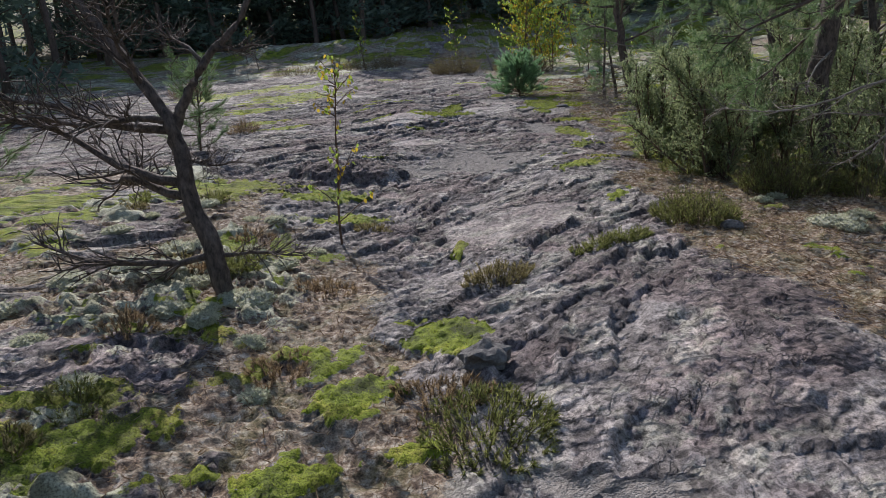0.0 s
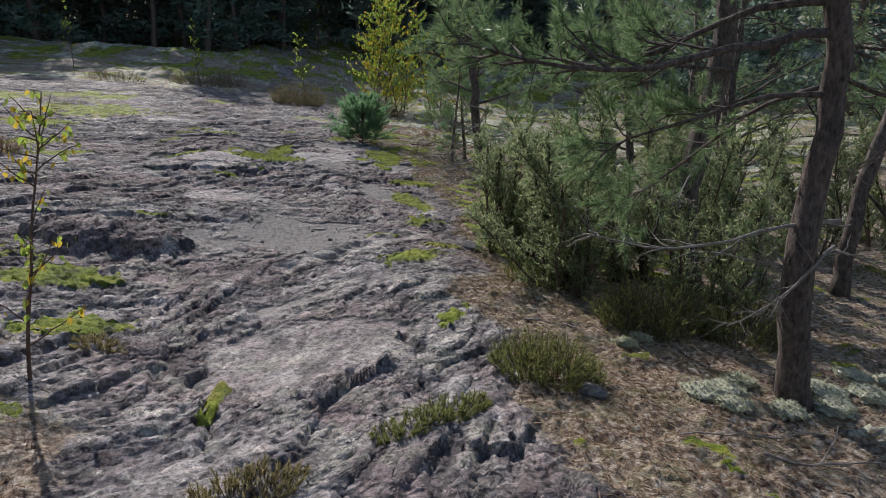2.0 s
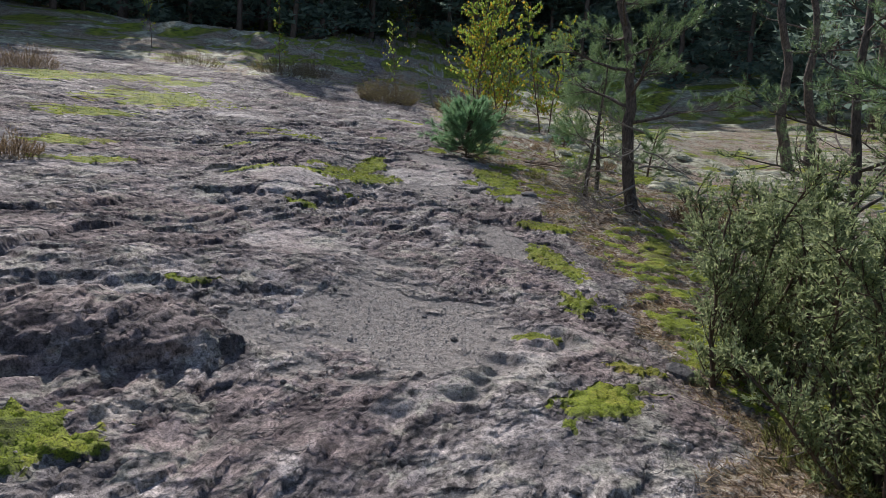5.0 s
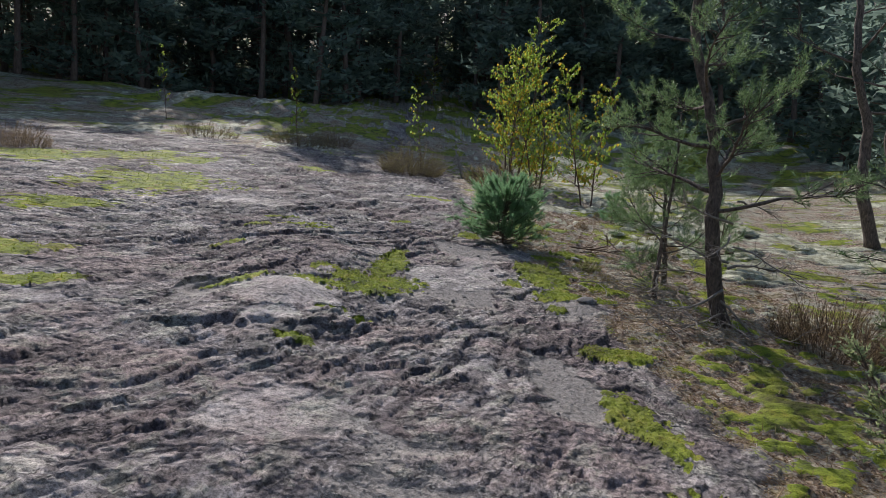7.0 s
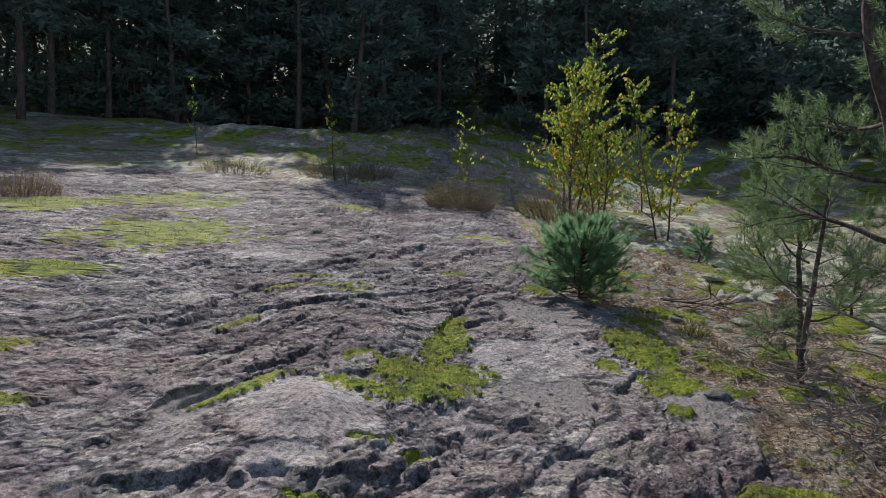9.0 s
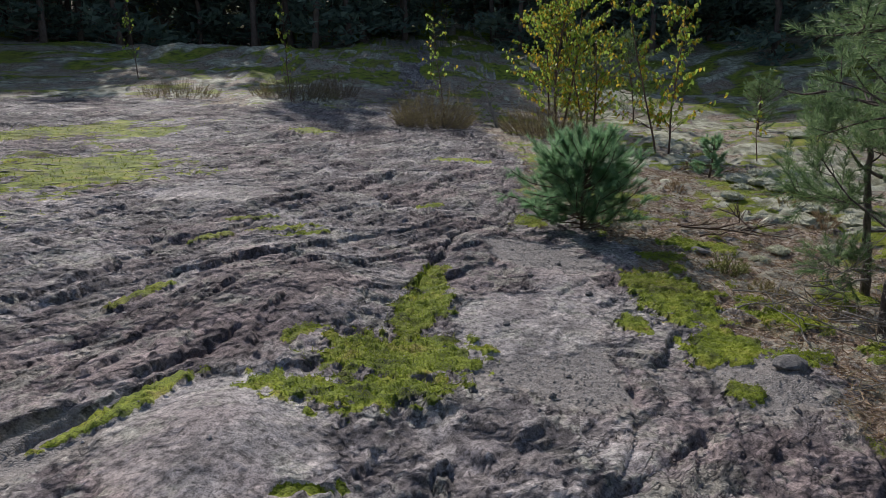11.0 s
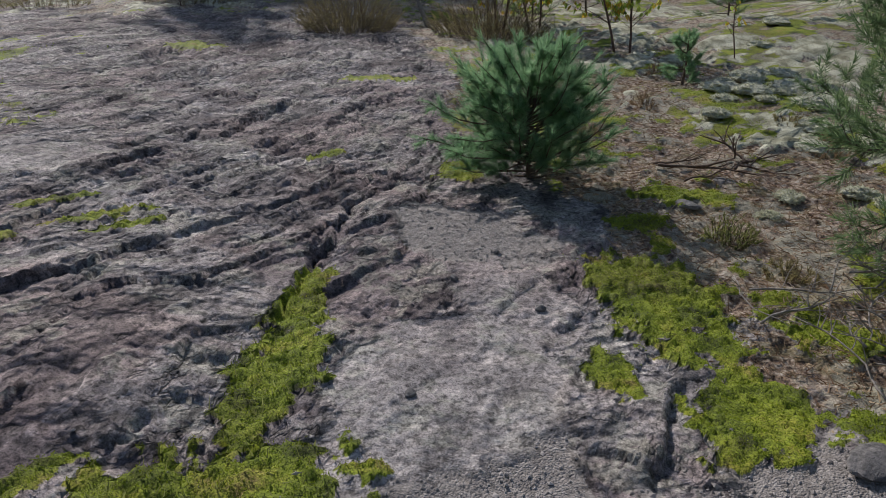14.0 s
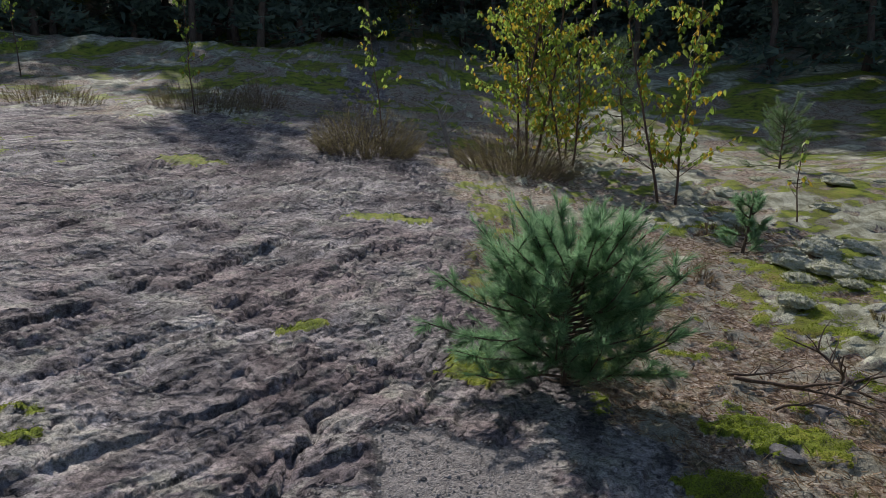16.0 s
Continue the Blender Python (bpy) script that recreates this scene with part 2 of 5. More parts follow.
    for su, sv, lift, tilt, gap, depth, seed in ((0.50, 1.2, 0.015, 0.026, 0.025, 0.016, 501), (0.19, 0.46, 0.010, 0.013, 0.04, 0.007, 511), (0.07, 0.15, 0.0065, 0.009, 0.06, 0.003, 521)):
        r1, r2, r3, da, db, border = plates(wu, wv, su, sv, seed)
        patch = 0.08 + 0.92 * smooth(0.40, 0.60, vnoise(x * 0.9 + seed, y * 0.9, seed) * 0.7 + 0.3 * vnoise(x * 3, y * 3, seed + 7))
        z = z + rock * patch * (lift * (r1 - 0.5) + tilt * (-da * (0.35 + 1.1 * r2) + db * (0.2 + 0.9 * r3)) - depth * smooth(gap, 0.0, border) * (r1 > 0.35))
    # pale slab tops standing over dark broken rock
    piece = plates(wu, wv, 0.10, 0.24, 571)
    tops = 0.8 * fbm(wu * 6.5, wv * 2.6, 4, 171) + 0.45 * fbm(wu * 1.5, wv * 0.8, 3, 175) + 0.5 * (piece[0] - 0.5) + 0.5 * worn + 0.13 - 0.25 * smooth(0.09, 0.0, piece[5])
    tops = smooth(-0.06, 0.06, tops + 0.2 * jag + 0.04)
    broken = np.abs(fbm(wu * 15, wv * 8, 3, 181))
    z = z + rock * (0.012 * tops + (1 - tops) * (0.018 * broken + 0.006 * (plates(wu, wv, 0.05, 0.08, 581)[0] - 0.5)))
    # long cracks along the bedding, one lip standing higher than the other
    for fu, fv, deep, lip, seed in ((1.9, 0.45, 0.020, 0.009, 141), (4.2, 1.1, 0.010, 0.005, 151)):
        w = vnoise(wu * fu, wv * fv, seed) * 0.8 + 0.2 * vnoise(wu * fu * 2.3, wv * fv * 2.3, seed + 1) - 0.5
        where = smooth(0.42, 0.6, vnoise(x * 0.8 + seed, y * 0.6, seed + 2))
        z = z + rock * where * (lip * np.sign(w) * np.exp(-np.abs(w) / 0.06) - deep * smooth(0.022, 0.0, np.abs(w)))
    # thin cross joints
    w = vnoise(x * 1.9 + 0.7 * n2, y * 1.1, 91)
    z = z - 0.02 * rock * smooth(0.018, 0.0, np.abs(w - 0.5)) * smooth(0.45, 0.7, vnoise(x * 0.9, y * 0.9, 93))
    rock = cover_rock
    # the layered block beside the gravel basin, the slabs behind it and the pale rib
    sd = blob(x, y, -0.95, 7.72, 0.62, 0.32, 18, 0.22 * n3 + 0.1 * n2)
    z = z + rock * (0.05 * smooth(0.0, 0.06, sd) + 0.025 * smooth(0.10, 0.15, sd + 0.06 * n3) + 0.05 * smooth(0.15, 0.9, sd))
    d, side, t = to_line(x, y, -1.4, 8.15, -0.05, 8.6)
    z = z + rock * 0.03 * smooth(-0.012, 0.015, d * side + 0.10 * n3 + 0.1 * n2) * smooth(0.9, 0.25, d) * smooth(0.25, -0.1, x)
    d, side, t = to_line(x, y, -0.05, 6.85, 1.45, 8.15)
    z = z + rock * 0.07 * np.exp(-(d / 0.26) ** 2)
    d, side, t = to_line(x, y, -0.9, 10.72, -0.2, 10.9)
    z = z + rock * 0.045 * smooth(-0.012, 0.015, d * side + 0.09 * n3 + 0.08 * n2) * smooth(0.7, 0.2, d)
    for c in CRACKS:
        d, side, t = to_line(x + 0.07 * n3 + 0.05 * n2, y + 0.08 * n2, *c)
        z = z - (0.05 * np.exp(-(d / 0.017) ** 2) * smooth(0.3, 0.5, vnoise(x * 6, y * 6, 95)) + 0.018 * smooth(0.2, 0.0, d) * (side < 0)) * (1 - soil)
    # fine relief of each cover
    z = z + rock * (1 - 0.5 * worn) * (0.008 * n3 + 0.004 * fbm(x * 26, y * 26, 2, 41))
    cushions = np.abs(fbm(x * 9, y * 9, 3, 63))
    dome = plates(x + 0.01 * n3, y, 0.055, 0.055, 161)[5]
    z = z + moss * (0.022 - 0.02 * cushions + 0.016 * smooth(0.0, 0.55, dome) + 0.012 * fbm(x * 40, y * 40, 2, 65)) + lichen * (0.07 - 0.14 * np.abs(fbm(x * 6, y * 6, 3, 67)) + 0.02 * fbm(x * 35, y * 35, 2, 69))
    z = z + litter * (0.035 * n3 + 0.02 * fbm(x * 24, y * 24, 3, 71)) + gravel * 0.008 * fbm(x * 45, y * 45, 2, 73)
    return z, moss, gravel, litter, lichen, worn, brown, tops


def ground_z(x, y):
    return float(terrain(np.array([x]), np.array([y]))[0][0])


def axis(step, a, b, below, above):
    """Even steps from a to b; outside, steps that grow by the rates given as (up to where, growth), in order."""
    mid = list(np.arange(a, b, step))
    for sign, start, stages in ((-1, a, below), (1, mid[-1], above)):
        p, s, run = start, step, []
        for end, growth in stages:
            while (p - end) * sign < 0:
                s = min(s * growth, 16.0)
                p += sign * s
                run.append(p)
        mid = run[::-1] + mid if sign < 0 else mid + run
    return np.array(mid)


# ---- materials ----
def material(name):
    m = bpy.data.materials.new(name)
    m.use_nodes = True
    t = m.node_tree
    return m, t.nodes, t.links, t.nodes["Principled BSDF"]


def add(nodes, kind, **settings):
    n = nodes.new("ShaderNode" + kind)
    for key, value in settings.items():
        if key in n.inputs:
            n.inputs[key].default_value = value
    return n


def noise_tex(nodes, links, vec, scale, detail=4.0, rough=0.6):
    n = add(nodes, "TexNoise", Scale=scale, Detail=detail, Roughness=rough)
    links.new(vec, n.inputs["Vector"])
    return n.outputs["Fac"]


def ramp(nodes, links, fac, stops):
    n = nodes.new("ShaderNodeValToRGB")
    el = n.color_ramp.elements
    while len(el) < len(stops):
        el.new(0.5)
    for e, (p, c) in zip(el, stops):
        e.position, e.color = p, (*c, 1) if len(c) == 3 else (c[0], c[0], c[0], 1)
    links.new(fac, n.inputs["Fac"])
    return n.outputs["Color"]


def mix(nodes, links, fac, a, b, mode="MIX"):
    n = nodes.new("ShaderNodeMix")
    n.data_type, n.blend_type = "RGBA", mode
    for sock, v in ((n.inputs[0], fac), (n.inputs[6], a), (n.inputs[7], b)):
        if isinstance(v, (int, float)):
            sock.default_value = v
        elif isinstance(v, tuple):
            sock.default_value = (*v, 1)
        else:
            links.new(v, sock)
    return n.outputs[2]


def maths(nodes, links, op, a, b=0.0):
    n = nodes.new("ShaderNodeMath")
    n.operation = op
    for i, v in enumerate((a, b)):
        if isinstance(v, (int, float)):
            n.inputs[i].default_value = v
        else:
            links.new(v, n.inputs[i])
    return n.outputs[0]


def ground_material():
    m, N, L, bsdf = material("bedrock_moss_and_litter")
    pos = N.new("ShaderNodeNewGeometry").outputs["Position"]
    cover = N.new("ShaderNodeAttribute")
    cover.attribute_name = "cover"
    sep = N.new("ShaderNodeSeparateColor")
    L.new(cover.outputs["Color"], sep.inputs[0])
    moss_f, gravel_f, litter_f, lichen_f = sep.outputs[0], sep.outputs[1], sep.outputs[2], cover.outputs["Alpha"]
    big, mid, fine, grain = (noise_tex(N, L, pos, s, 5.0, 0.62) for s in (0.9, 5.0, 28.0, 130.0))
    stretch = N.new("ShaderNodeMapping")
    stretch.vector_type = "TEXTURE"
    stretch.inputs["Rotation"].default_value[2] = radians(62)
    stretch.inputs["Scale"].default_value = (1.0, 0.5, 0.7)
    L.new(pos, stretch.inputs["Vector"])
    band = noise_tex(N, L, stretch.outputs[0], 2.2, 5.0, 0.65)
    warp = N.new("ShaderNodeVectorMath")
    warp.operation = "MULTIPLY_ADD"
    wn = add(N, "TexNoise", Scale=3.5, Detail=4.0, Roughness=0.6)
    L.new(pos, wn.inputs["Vector"])
    L.new(wn.outputs["Color"], warp.inputs[0])
    warp.inputs[1].default_value = (0.05, 0.05, 0.05)
    L.new(pos, warp.inputs[2])
    flake_at = N.new("ShaderNodeMapping")
    flake_at.vector_type = "TEXTURE"
    flake_at.inputs["Rotation"].default_value[2] = radians(62)
    flake_at.inputs["Scale"].default_value = (1.7, 0.9, 1.0)
    L.new(warp.outputs[0], flake_at.inputs["Vector"])

    def voronoi(scale, feature, jitter=1.0):
        n = add(N, "TexVoronoi", Scale=scale, Randomness=jitter)
        n.feature = feature
        L.new(flake_at.outputs[0], n.inputs["Vector"])
        return n

    plate, chip = voronoi(9.0, "F1"), voronoi(30.0, "F1")
    seam = voronoi(9.0, "DISTANCE_TO_EDGE").outputs["Distance"]
    plate_v, chip_v = N.new("ShaderNodeSeparateColor"), N.new("ShaderNodeSeparateColor")
    L.new(plate.outputs["Color"], plate_v.inputs[0])
    L.new(chip.outputs["Color"], chip_v.inputs[0])
    broken = ramp(N, L, noise_tex(N, L, pos, 1.7, 4.0, 0.6), [(0.40, (0.15,)), (0.58, (1,))])
    rock = ramp(N, L, mid, [(0.35, (0.18, 0.172, 0.178)), (0.5, (0.285, 0.272, 0.276)), (0.65, (0.38, 0.363, 0.364))])
    rock = mix(N, L, maths(N, L, "MULTIPLY", ramp(N, L, big, [(0.46, (0,)), (0.56, (1,))]), 0.7), rock, (0.195, 0.152, 0.155))
    rock = mix(N, L, maths(N, L, "MULTIPLY", ramp(N, L, noise_tex(N, L, pos, 2.3, 6.0, 0.7), [(0.55, (0,)), (0.60, (1,))]), 0.4), rock, (0.42, 0.43, 0.38))
    rock = mix(N, L, 0.55, rock, ramp(N, L, plate_v.outputs[0], [(0.0, (0.62,)), (1.0, (1.25,))]), "MULTIPLY")
    rock = mix(N, L, 0.6, rock, ramp(N, L, chip_v.outputs[0], [(0.0, (0.55,)), (0.3, (0.95,)), (1.0, (1.2,))]), "MULTIPLY")
    slab = N.new("ShaderNodeAttribute")
    slab.attribute_name = "slab"
    slab_v = N.new("ShaderNodeSeparateColor")
    L.new(slab.outputs["Color"], slab_v.inputs[0])
    rough_f = maths(N, L, "SUBTRACT", 1.0, maths(N, L, "MULTIPLY", slab_v.outputs[0], 0.8))
    rock = mix(N, L, maths(N, L, "MULTIPLY", slab_v.outputs[0], 0.28), rock, ramp(N, L, mid, [(0.3, (0.36, 0.345, 0.335)), (0.7, (0.50, 0.48, 0.465))]))
    rock = mix(N, L, maths(N, L, "MULTIPLY", slab_v.outputs[1], 0.75), rock, ramp(N, L, mid, [(0.3, (0.13, 0.105, 0.11)), (0.55, (0.23, 0.185, 0.185)), (0.75, (0.34, 0.29, 0.28))]))
    pale = ramp(N, L, maths(N, L, "ADD", slab_v.outputs[2], maths(N, L, "MULTIPLY", maths(N, L, "SUBTRACT", fine, 0.5), 2.2)), [(0.36, (0,)), (0.60, (1,))])
    rock = mix(N, L, pale, mix(N, L, 1.0, rock, (0.78, 0.73, 0.72), "MULTIPLY"), mix(N, L, 1.0, rock, (1.34, 1.28, 1.23), "MULTIPLY"))
    rock = mix(N, L, maths(N, L, "MULTIPLY", pale, maths(N, L, "MULTIPLY", ramp(N, L, noise_tex(N, L, pos, 4.1, 6.0, 0.7), [(0.52, (0,)), (0.58, (1,))]), 0.45)), rock, (0.36, 0.37, 0.29))
    along_bed = stretch.outputs[0]

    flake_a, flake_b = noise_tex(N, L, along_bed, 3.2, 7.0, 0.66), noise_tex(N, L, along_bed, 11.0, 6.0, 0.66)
    # dark rims along one side of each flake step: shade put into the colour
    rim_shade = [ramp(N, L, maths(N, L, "FRACT", maths(N, L, "DIVIDE", f, inc)), [(0.0, (1,)), (w, (0,))]) for f, inc, w in ((flake_a, 0.04, 0.16), (flake_b, 0.05, 0.2))]
    rim_shade = maths(N, L, "MAXIMUM", rim_shade[0], maths(N, L, "MULTIPLY", rim_shade[1], 0.7))

    def lines(scale, width):
        n = maths(N, L, "ABSOLUTE", maths(N, L, "SUBTRACT", noise_tex(N, L, along_bed, scale, 5.0, 0.62), 0.5))
        return ramp(N, L, n, [(0.0, (1,)), (width, (0,))])

    patchy = ramp(N, L, noise_tex(N, L, pos, 3.1, 4.0, 0.6), [(0.44, (0,)), (0.56, (1,))])
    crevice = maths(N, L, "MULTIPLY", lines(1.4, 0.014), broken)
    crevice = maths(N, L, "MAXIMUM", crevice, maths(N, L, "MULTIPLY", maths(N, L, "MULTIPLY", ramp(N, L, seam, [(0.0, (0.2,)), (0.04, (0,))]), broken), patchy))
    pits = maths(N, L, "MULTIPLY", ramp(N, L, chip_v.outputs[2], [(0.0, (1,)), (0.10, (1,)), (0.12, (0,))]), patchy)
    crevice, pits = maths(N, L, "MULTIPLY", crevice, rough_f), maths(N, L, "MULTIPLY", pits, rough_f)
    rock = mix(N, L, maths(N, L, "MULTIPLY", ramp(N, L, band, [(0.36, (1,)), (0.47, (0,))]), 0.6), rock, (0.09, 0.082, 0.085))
    # pits and crevices are sunk in the bump; their shade is also put into the colour
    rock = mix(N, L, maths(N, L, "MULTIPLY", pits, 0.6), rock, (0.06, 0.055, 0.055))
    rock = mix(N, L, maths(N, L, "MULTIPLY", maths(N, L, "MULTIPLY", rim_shade, rough_f), 0.42), rock, (0.075, 0.066, 0.064))
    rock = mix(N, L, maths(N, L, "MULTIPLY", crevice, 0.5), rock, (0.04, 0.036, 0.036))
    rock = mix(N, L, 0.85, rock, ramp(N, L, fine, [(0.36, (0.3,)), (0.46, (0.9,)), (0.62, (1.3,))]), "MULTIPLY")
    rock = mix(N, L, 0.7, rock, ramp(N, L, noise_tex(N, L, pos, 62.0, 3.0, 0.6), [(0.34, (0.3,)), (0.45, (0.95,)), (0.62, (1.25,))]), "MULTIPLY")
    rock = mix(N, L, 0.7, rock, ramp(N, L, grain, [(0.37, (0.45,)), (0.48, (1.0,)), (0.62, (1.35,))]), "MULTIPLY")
    cell = add(N, "TexVoronoi", Scale=135.0)
    L.new(pos, cell.inputs["Vector"])
    gravel = mix(N, L, 0.35, ramp(N, L, fine, [(0.3, (0.19, 0.172, 0.158)), (0.7, (0.43, 0.395, 0.365))]), (1.0, 1.0, 1.0), "MULTIPLY")
    cell_v = N.new("ShaderNodeSeparateColor")
    L.new(cell.outputs["Color"], cell_v.inputs[0])
    gravel = mix(N, L, 0.6, gravel, ramp(N, L, cell_v.outputs[0], [(0.0, (0.5,)), (0.5, (0.95,)), (1.0, (1.3,))]), "MULTIPLY")
    moss = ramp(N, L, mid, [(0.36, (0.06, 0.075, 0.012)), (0.45, (0.15, 0.195, 0.014)), (0.54, (0.215, 0.265, 0.018)), (0.62, (0.27, 0.28, 0.03)), (0.70, (0.26, 0.20, 0.06))])
    moss = mix(N, L, maths(N, L, "MULTIPLY", ramp(N, L, big, [(0.48, (0,)), (0.66, (1,))]), 0.5), moss, (0.16, 0.12, 0.03))
    moss = mix(N, L, 0.85, moss, ramp(N, L, grain, [(0.37, (0.3,)), (0.48, (0.95,)), (0.62, (1.5,))]), "MULTIPLY")
    place = N.new("ShaderNodeSeparateXYZ")
    L.new(pos, place.inputs[0])
    grey_share = ramp(N, L, maths(N, L, "MULTIPLY", place.outputs[1], 0.05), [(0.40, (0.25,)), (0.60, (0.75,))])
    litter = ramp(N, L, fine, [(0.37, (0.045, 0.03, 0.024)), (0.46, (0.19, 0.128, 0.088)), (0.54, (0.32, 0.245, 0.18)), (0.64, (0.52, 0.46, 0.38))])
    litter = mix(N, L, maths(N, L, "MULTIPLY", ramp(N, L, mid, [(0.50, (0,)), (0.60, (1,))]), 0.4), litter, (0.17, 0.165, 0.05))
    litter = mix(N, L, maths(N, L, "MULTIPLY", ramp(N, L, noise_tex(N, L, pos, 3.3, 5.0, 0.65), [(0.49, (0,)), (0.57, (1,))]), grey_share), litter, (0.33, 0.32, 0.25))
    litter = mix(N, L, maths(N, L, "MULTIPLY", ramp(N, L, noise_tex(N, L, pos, 7.0, 4.0, 0.65), [(0.3, (1,)), (0.42, (0,))]), 0.75), litter, (0.06, 0.036, 0.026))
    litter = mix(N, L, 0.75, litter, ramp(N, L, grain, [(0.37, (0.4,)), (0.48, (1.0,)), (0.62, (1.45,))]), "MULTIPLY")
    lichen = ramp(N, L, mid, [(0.38, (0.20, 0.195, 0.12)), (0.5, (0.38, 0.38, 0.27)), (0.62, (0.58, 0.58, 0.44))])
    lichen = mix(N, L, 0.8, lichen, ramp(N, L, grain, [(0.38, (0.35,)), (0.5, (1.05,)), (0.62, (1.35,))]), "MULTIPLY")
    ragged = maths(N, L, "MULTIPLY", maths(N, L, "SUBTRACT", fine, 0.5), 1.8)

    def cut(f):
        return ramp(N, L, maths(N, L, "ADD", f, ragged), [(0.4, (0,)), (0.6, (1,))])

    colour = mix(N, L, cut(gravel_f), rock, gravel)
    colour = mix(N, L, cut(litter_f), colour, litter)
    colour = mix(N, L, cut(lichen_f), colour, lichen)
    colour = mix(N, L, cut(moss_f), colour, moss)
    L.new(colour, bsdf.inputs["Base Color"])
    bsdf.inputs["Roughness"].default_value = 0.82
    bsdf.inputs["Specular IOR Level"].default_value = 0.35
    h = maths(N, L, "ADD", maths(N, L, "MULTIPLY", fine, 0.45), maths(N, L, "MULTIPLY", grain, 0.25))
    h = maths(N, L, "ADD", h, maths(N, L, "MULTIPLY", cell.outputs["Distance"], maths(N, L, "MULTIPLY", gravel_f, -0.28)))
    bare = maths(N, L, "SUBTRACT", 1.0, maths(N, L, "MINIMUM", maths(N, L, "ADD", maths(N, L, "ADD", gravel_f, litter_f), maths(N, L, "ADD", moss_f, lichen_f)), 1.0))
    steps = maths(N, L, "ADD", maths(N, L, "MULTIPLY", plate_v.outputs[1], 0.35), maths(N, L, "MULTIPLY", chip_v.outputs[1], 0.3))
    steps = maths(N, L, "ADD", steps, maths(N, L, "ADD", maths(N, L, "MULTIPLY", maths(N, L, "SNAP", flake_a, 0.04), 8.0), maths(N, L, "MULTIPLY", maths(N, L, "SNAP", flake_b, 0.05), 3.6)))
    steps = maths(N, L, "ADD", maths(N, L, "MULTIPLY", steps, broken), maths(N, L, "MULTIPLY", ramp(N, L, band, [(0.34, (0,)), (0.46, (1,))]), 0.2))
    steps = maths(N, L, "SUBTRACT", steps, maths(N, L, "ADD", maths(N, L, "MULTIPLY", crevice, 0.5), maths(N, L, "MULTIPLY", pits, 0.3)))
    h = maths(N, L, "ADD", h, maths(N, L, "MULTIPLY", maths(N, L, "MULTIPLY", steps, bare), maths(N, L, "ADD", maths(N, L, "MULTIPLY", rough_f, 0.8), 0.2)))
    bump = add(N, "Bump", Strength=1.0, Distance=0.022)
    L.new(h, bump.inputs["Height"])
    L.new(bump.outputs[0], bsdf.inputs["Normal"])
    return m


def leafy(name, dark, pale, through_colour=None, through_share=0.4, rough=0.5):
    """Thin leaves and needles, which let the light through; each one has its own shade."""
    m, N, L, bsdf = material(name)
    rnd = N.new("ShaderNodeNewGeometry").outputs["Random Per Island"]
    col = ramp(N, L, rnd, [(0.0, dark), (1.0, pale)])
    L.new(col, bsdf.inputs["Base Color"])
    bsdf.inputs["Roughness"].default_value = rough
    bsdf.inputs["Specular IOR Level"].default_value = 0.4
    tr = N.new("ShaderNodeBsdfTranslucent")
    if through_colour:
        tr.inputs[0].default_value = (*through_colour, 1)
    else:
        L.new(col, tr.inputs[0])
    mx = N.new("ShaderNodeMixShader")
    mx.inputs[0].default_value = through_share
    L.new(bsdf.outputs[0], mx.inputs[1])
    L.new(tr.outputs[0], mx.inputs[2])
    L.new(mx.outputs[0], N["Material Output"].inputs[0])
    return m


def woody(name, dark, pale, scale=30.0, bump=0.6, stretch=0.25):
    m, N, L, bsdf = material(name)
    obj = N.new("ShaderNodeTexCoord").outputs["Object"]
    mp = N.new("ShaderNodeMapping")
    mp.inputs["Scale"].default_value = (1, 1, stretch)
    L.new(obj, mp.inputs["Vector"])
    a, b = noise_tex(N, L, mp.outputs[0], scale, 6.0, 0.7), noise_tex(N, L, obj, scale * 0.2, 3.0)
    col = ramp(N, L, a, [(0.3, dark), (0.7, pale)])
    col = mix(N, L, 0.5, col, ramp(N, L, b, [(0.3, (0.6,)), (0.7, (1.25,))]), "MULTIPLY")
    L.new(col, bsdf.inputs["Base Color"])
    bsdf.inputs["Roughness"].default_value = 0.88
    bp = add(N, "Bump", Strength=bump, Distance=0.018)
    L.new(a, bp.inputs["Height"])
    L.new(bp.outputs[0], bsdf.inputs["Normal"])
    return m


GROUND = ground_material()
BARK = woody("pine_bark", (0.020, 0.017, 0.016), (0.24, 0.19, 0.165), 38.0, 1.0, 0.4)
# dark tones lifted against BARK: haze over the far trunks put into the colour
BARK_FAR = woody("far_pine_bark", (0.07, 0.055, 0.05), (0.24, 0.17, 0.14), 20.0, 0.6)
TWIG = woody("brown_twig", (0.06, 0.04, 0.03), (0.20, 0.14, 0.10), 60.0, 0.4)
DEAD = woody("weathered_dead_wood", (0.16, 0.14, 0.125), (0.42, 0.38, 0.34), 60.0, 0.5)
BIRCH_BARK = woody("young_birch_bark", (0.07, 0.04, 0.03), (0.24, 0.15, 0.11), 50.0, 0.3)
STONE = woody("grey_stone", (0.07, 0.068, 0.068), (0.30, 0.285, 0.275), 40.0, 0.8, 1.0)
NEEDLE = leafy("pine_needle", (0.10, 0.18, 0.085), (0.31, 0.43, 0.20), None, 0.52, 0.36)
NEEDLE_BLUE = leafy("young_pine_needle", (0.12, 0.27, 0.13), (0.40, 0.60, 0.34), None, 0.68, 0.36)
# paler and bluer than near needles: the far forest's haze put into the colour
NEEDLE_FAR_HAZE = leafy("far_pine_needle_haze", (0.13, 0.19, 0.165), (0.30, 0.40, 0.32), None, 0.6, 0.6)
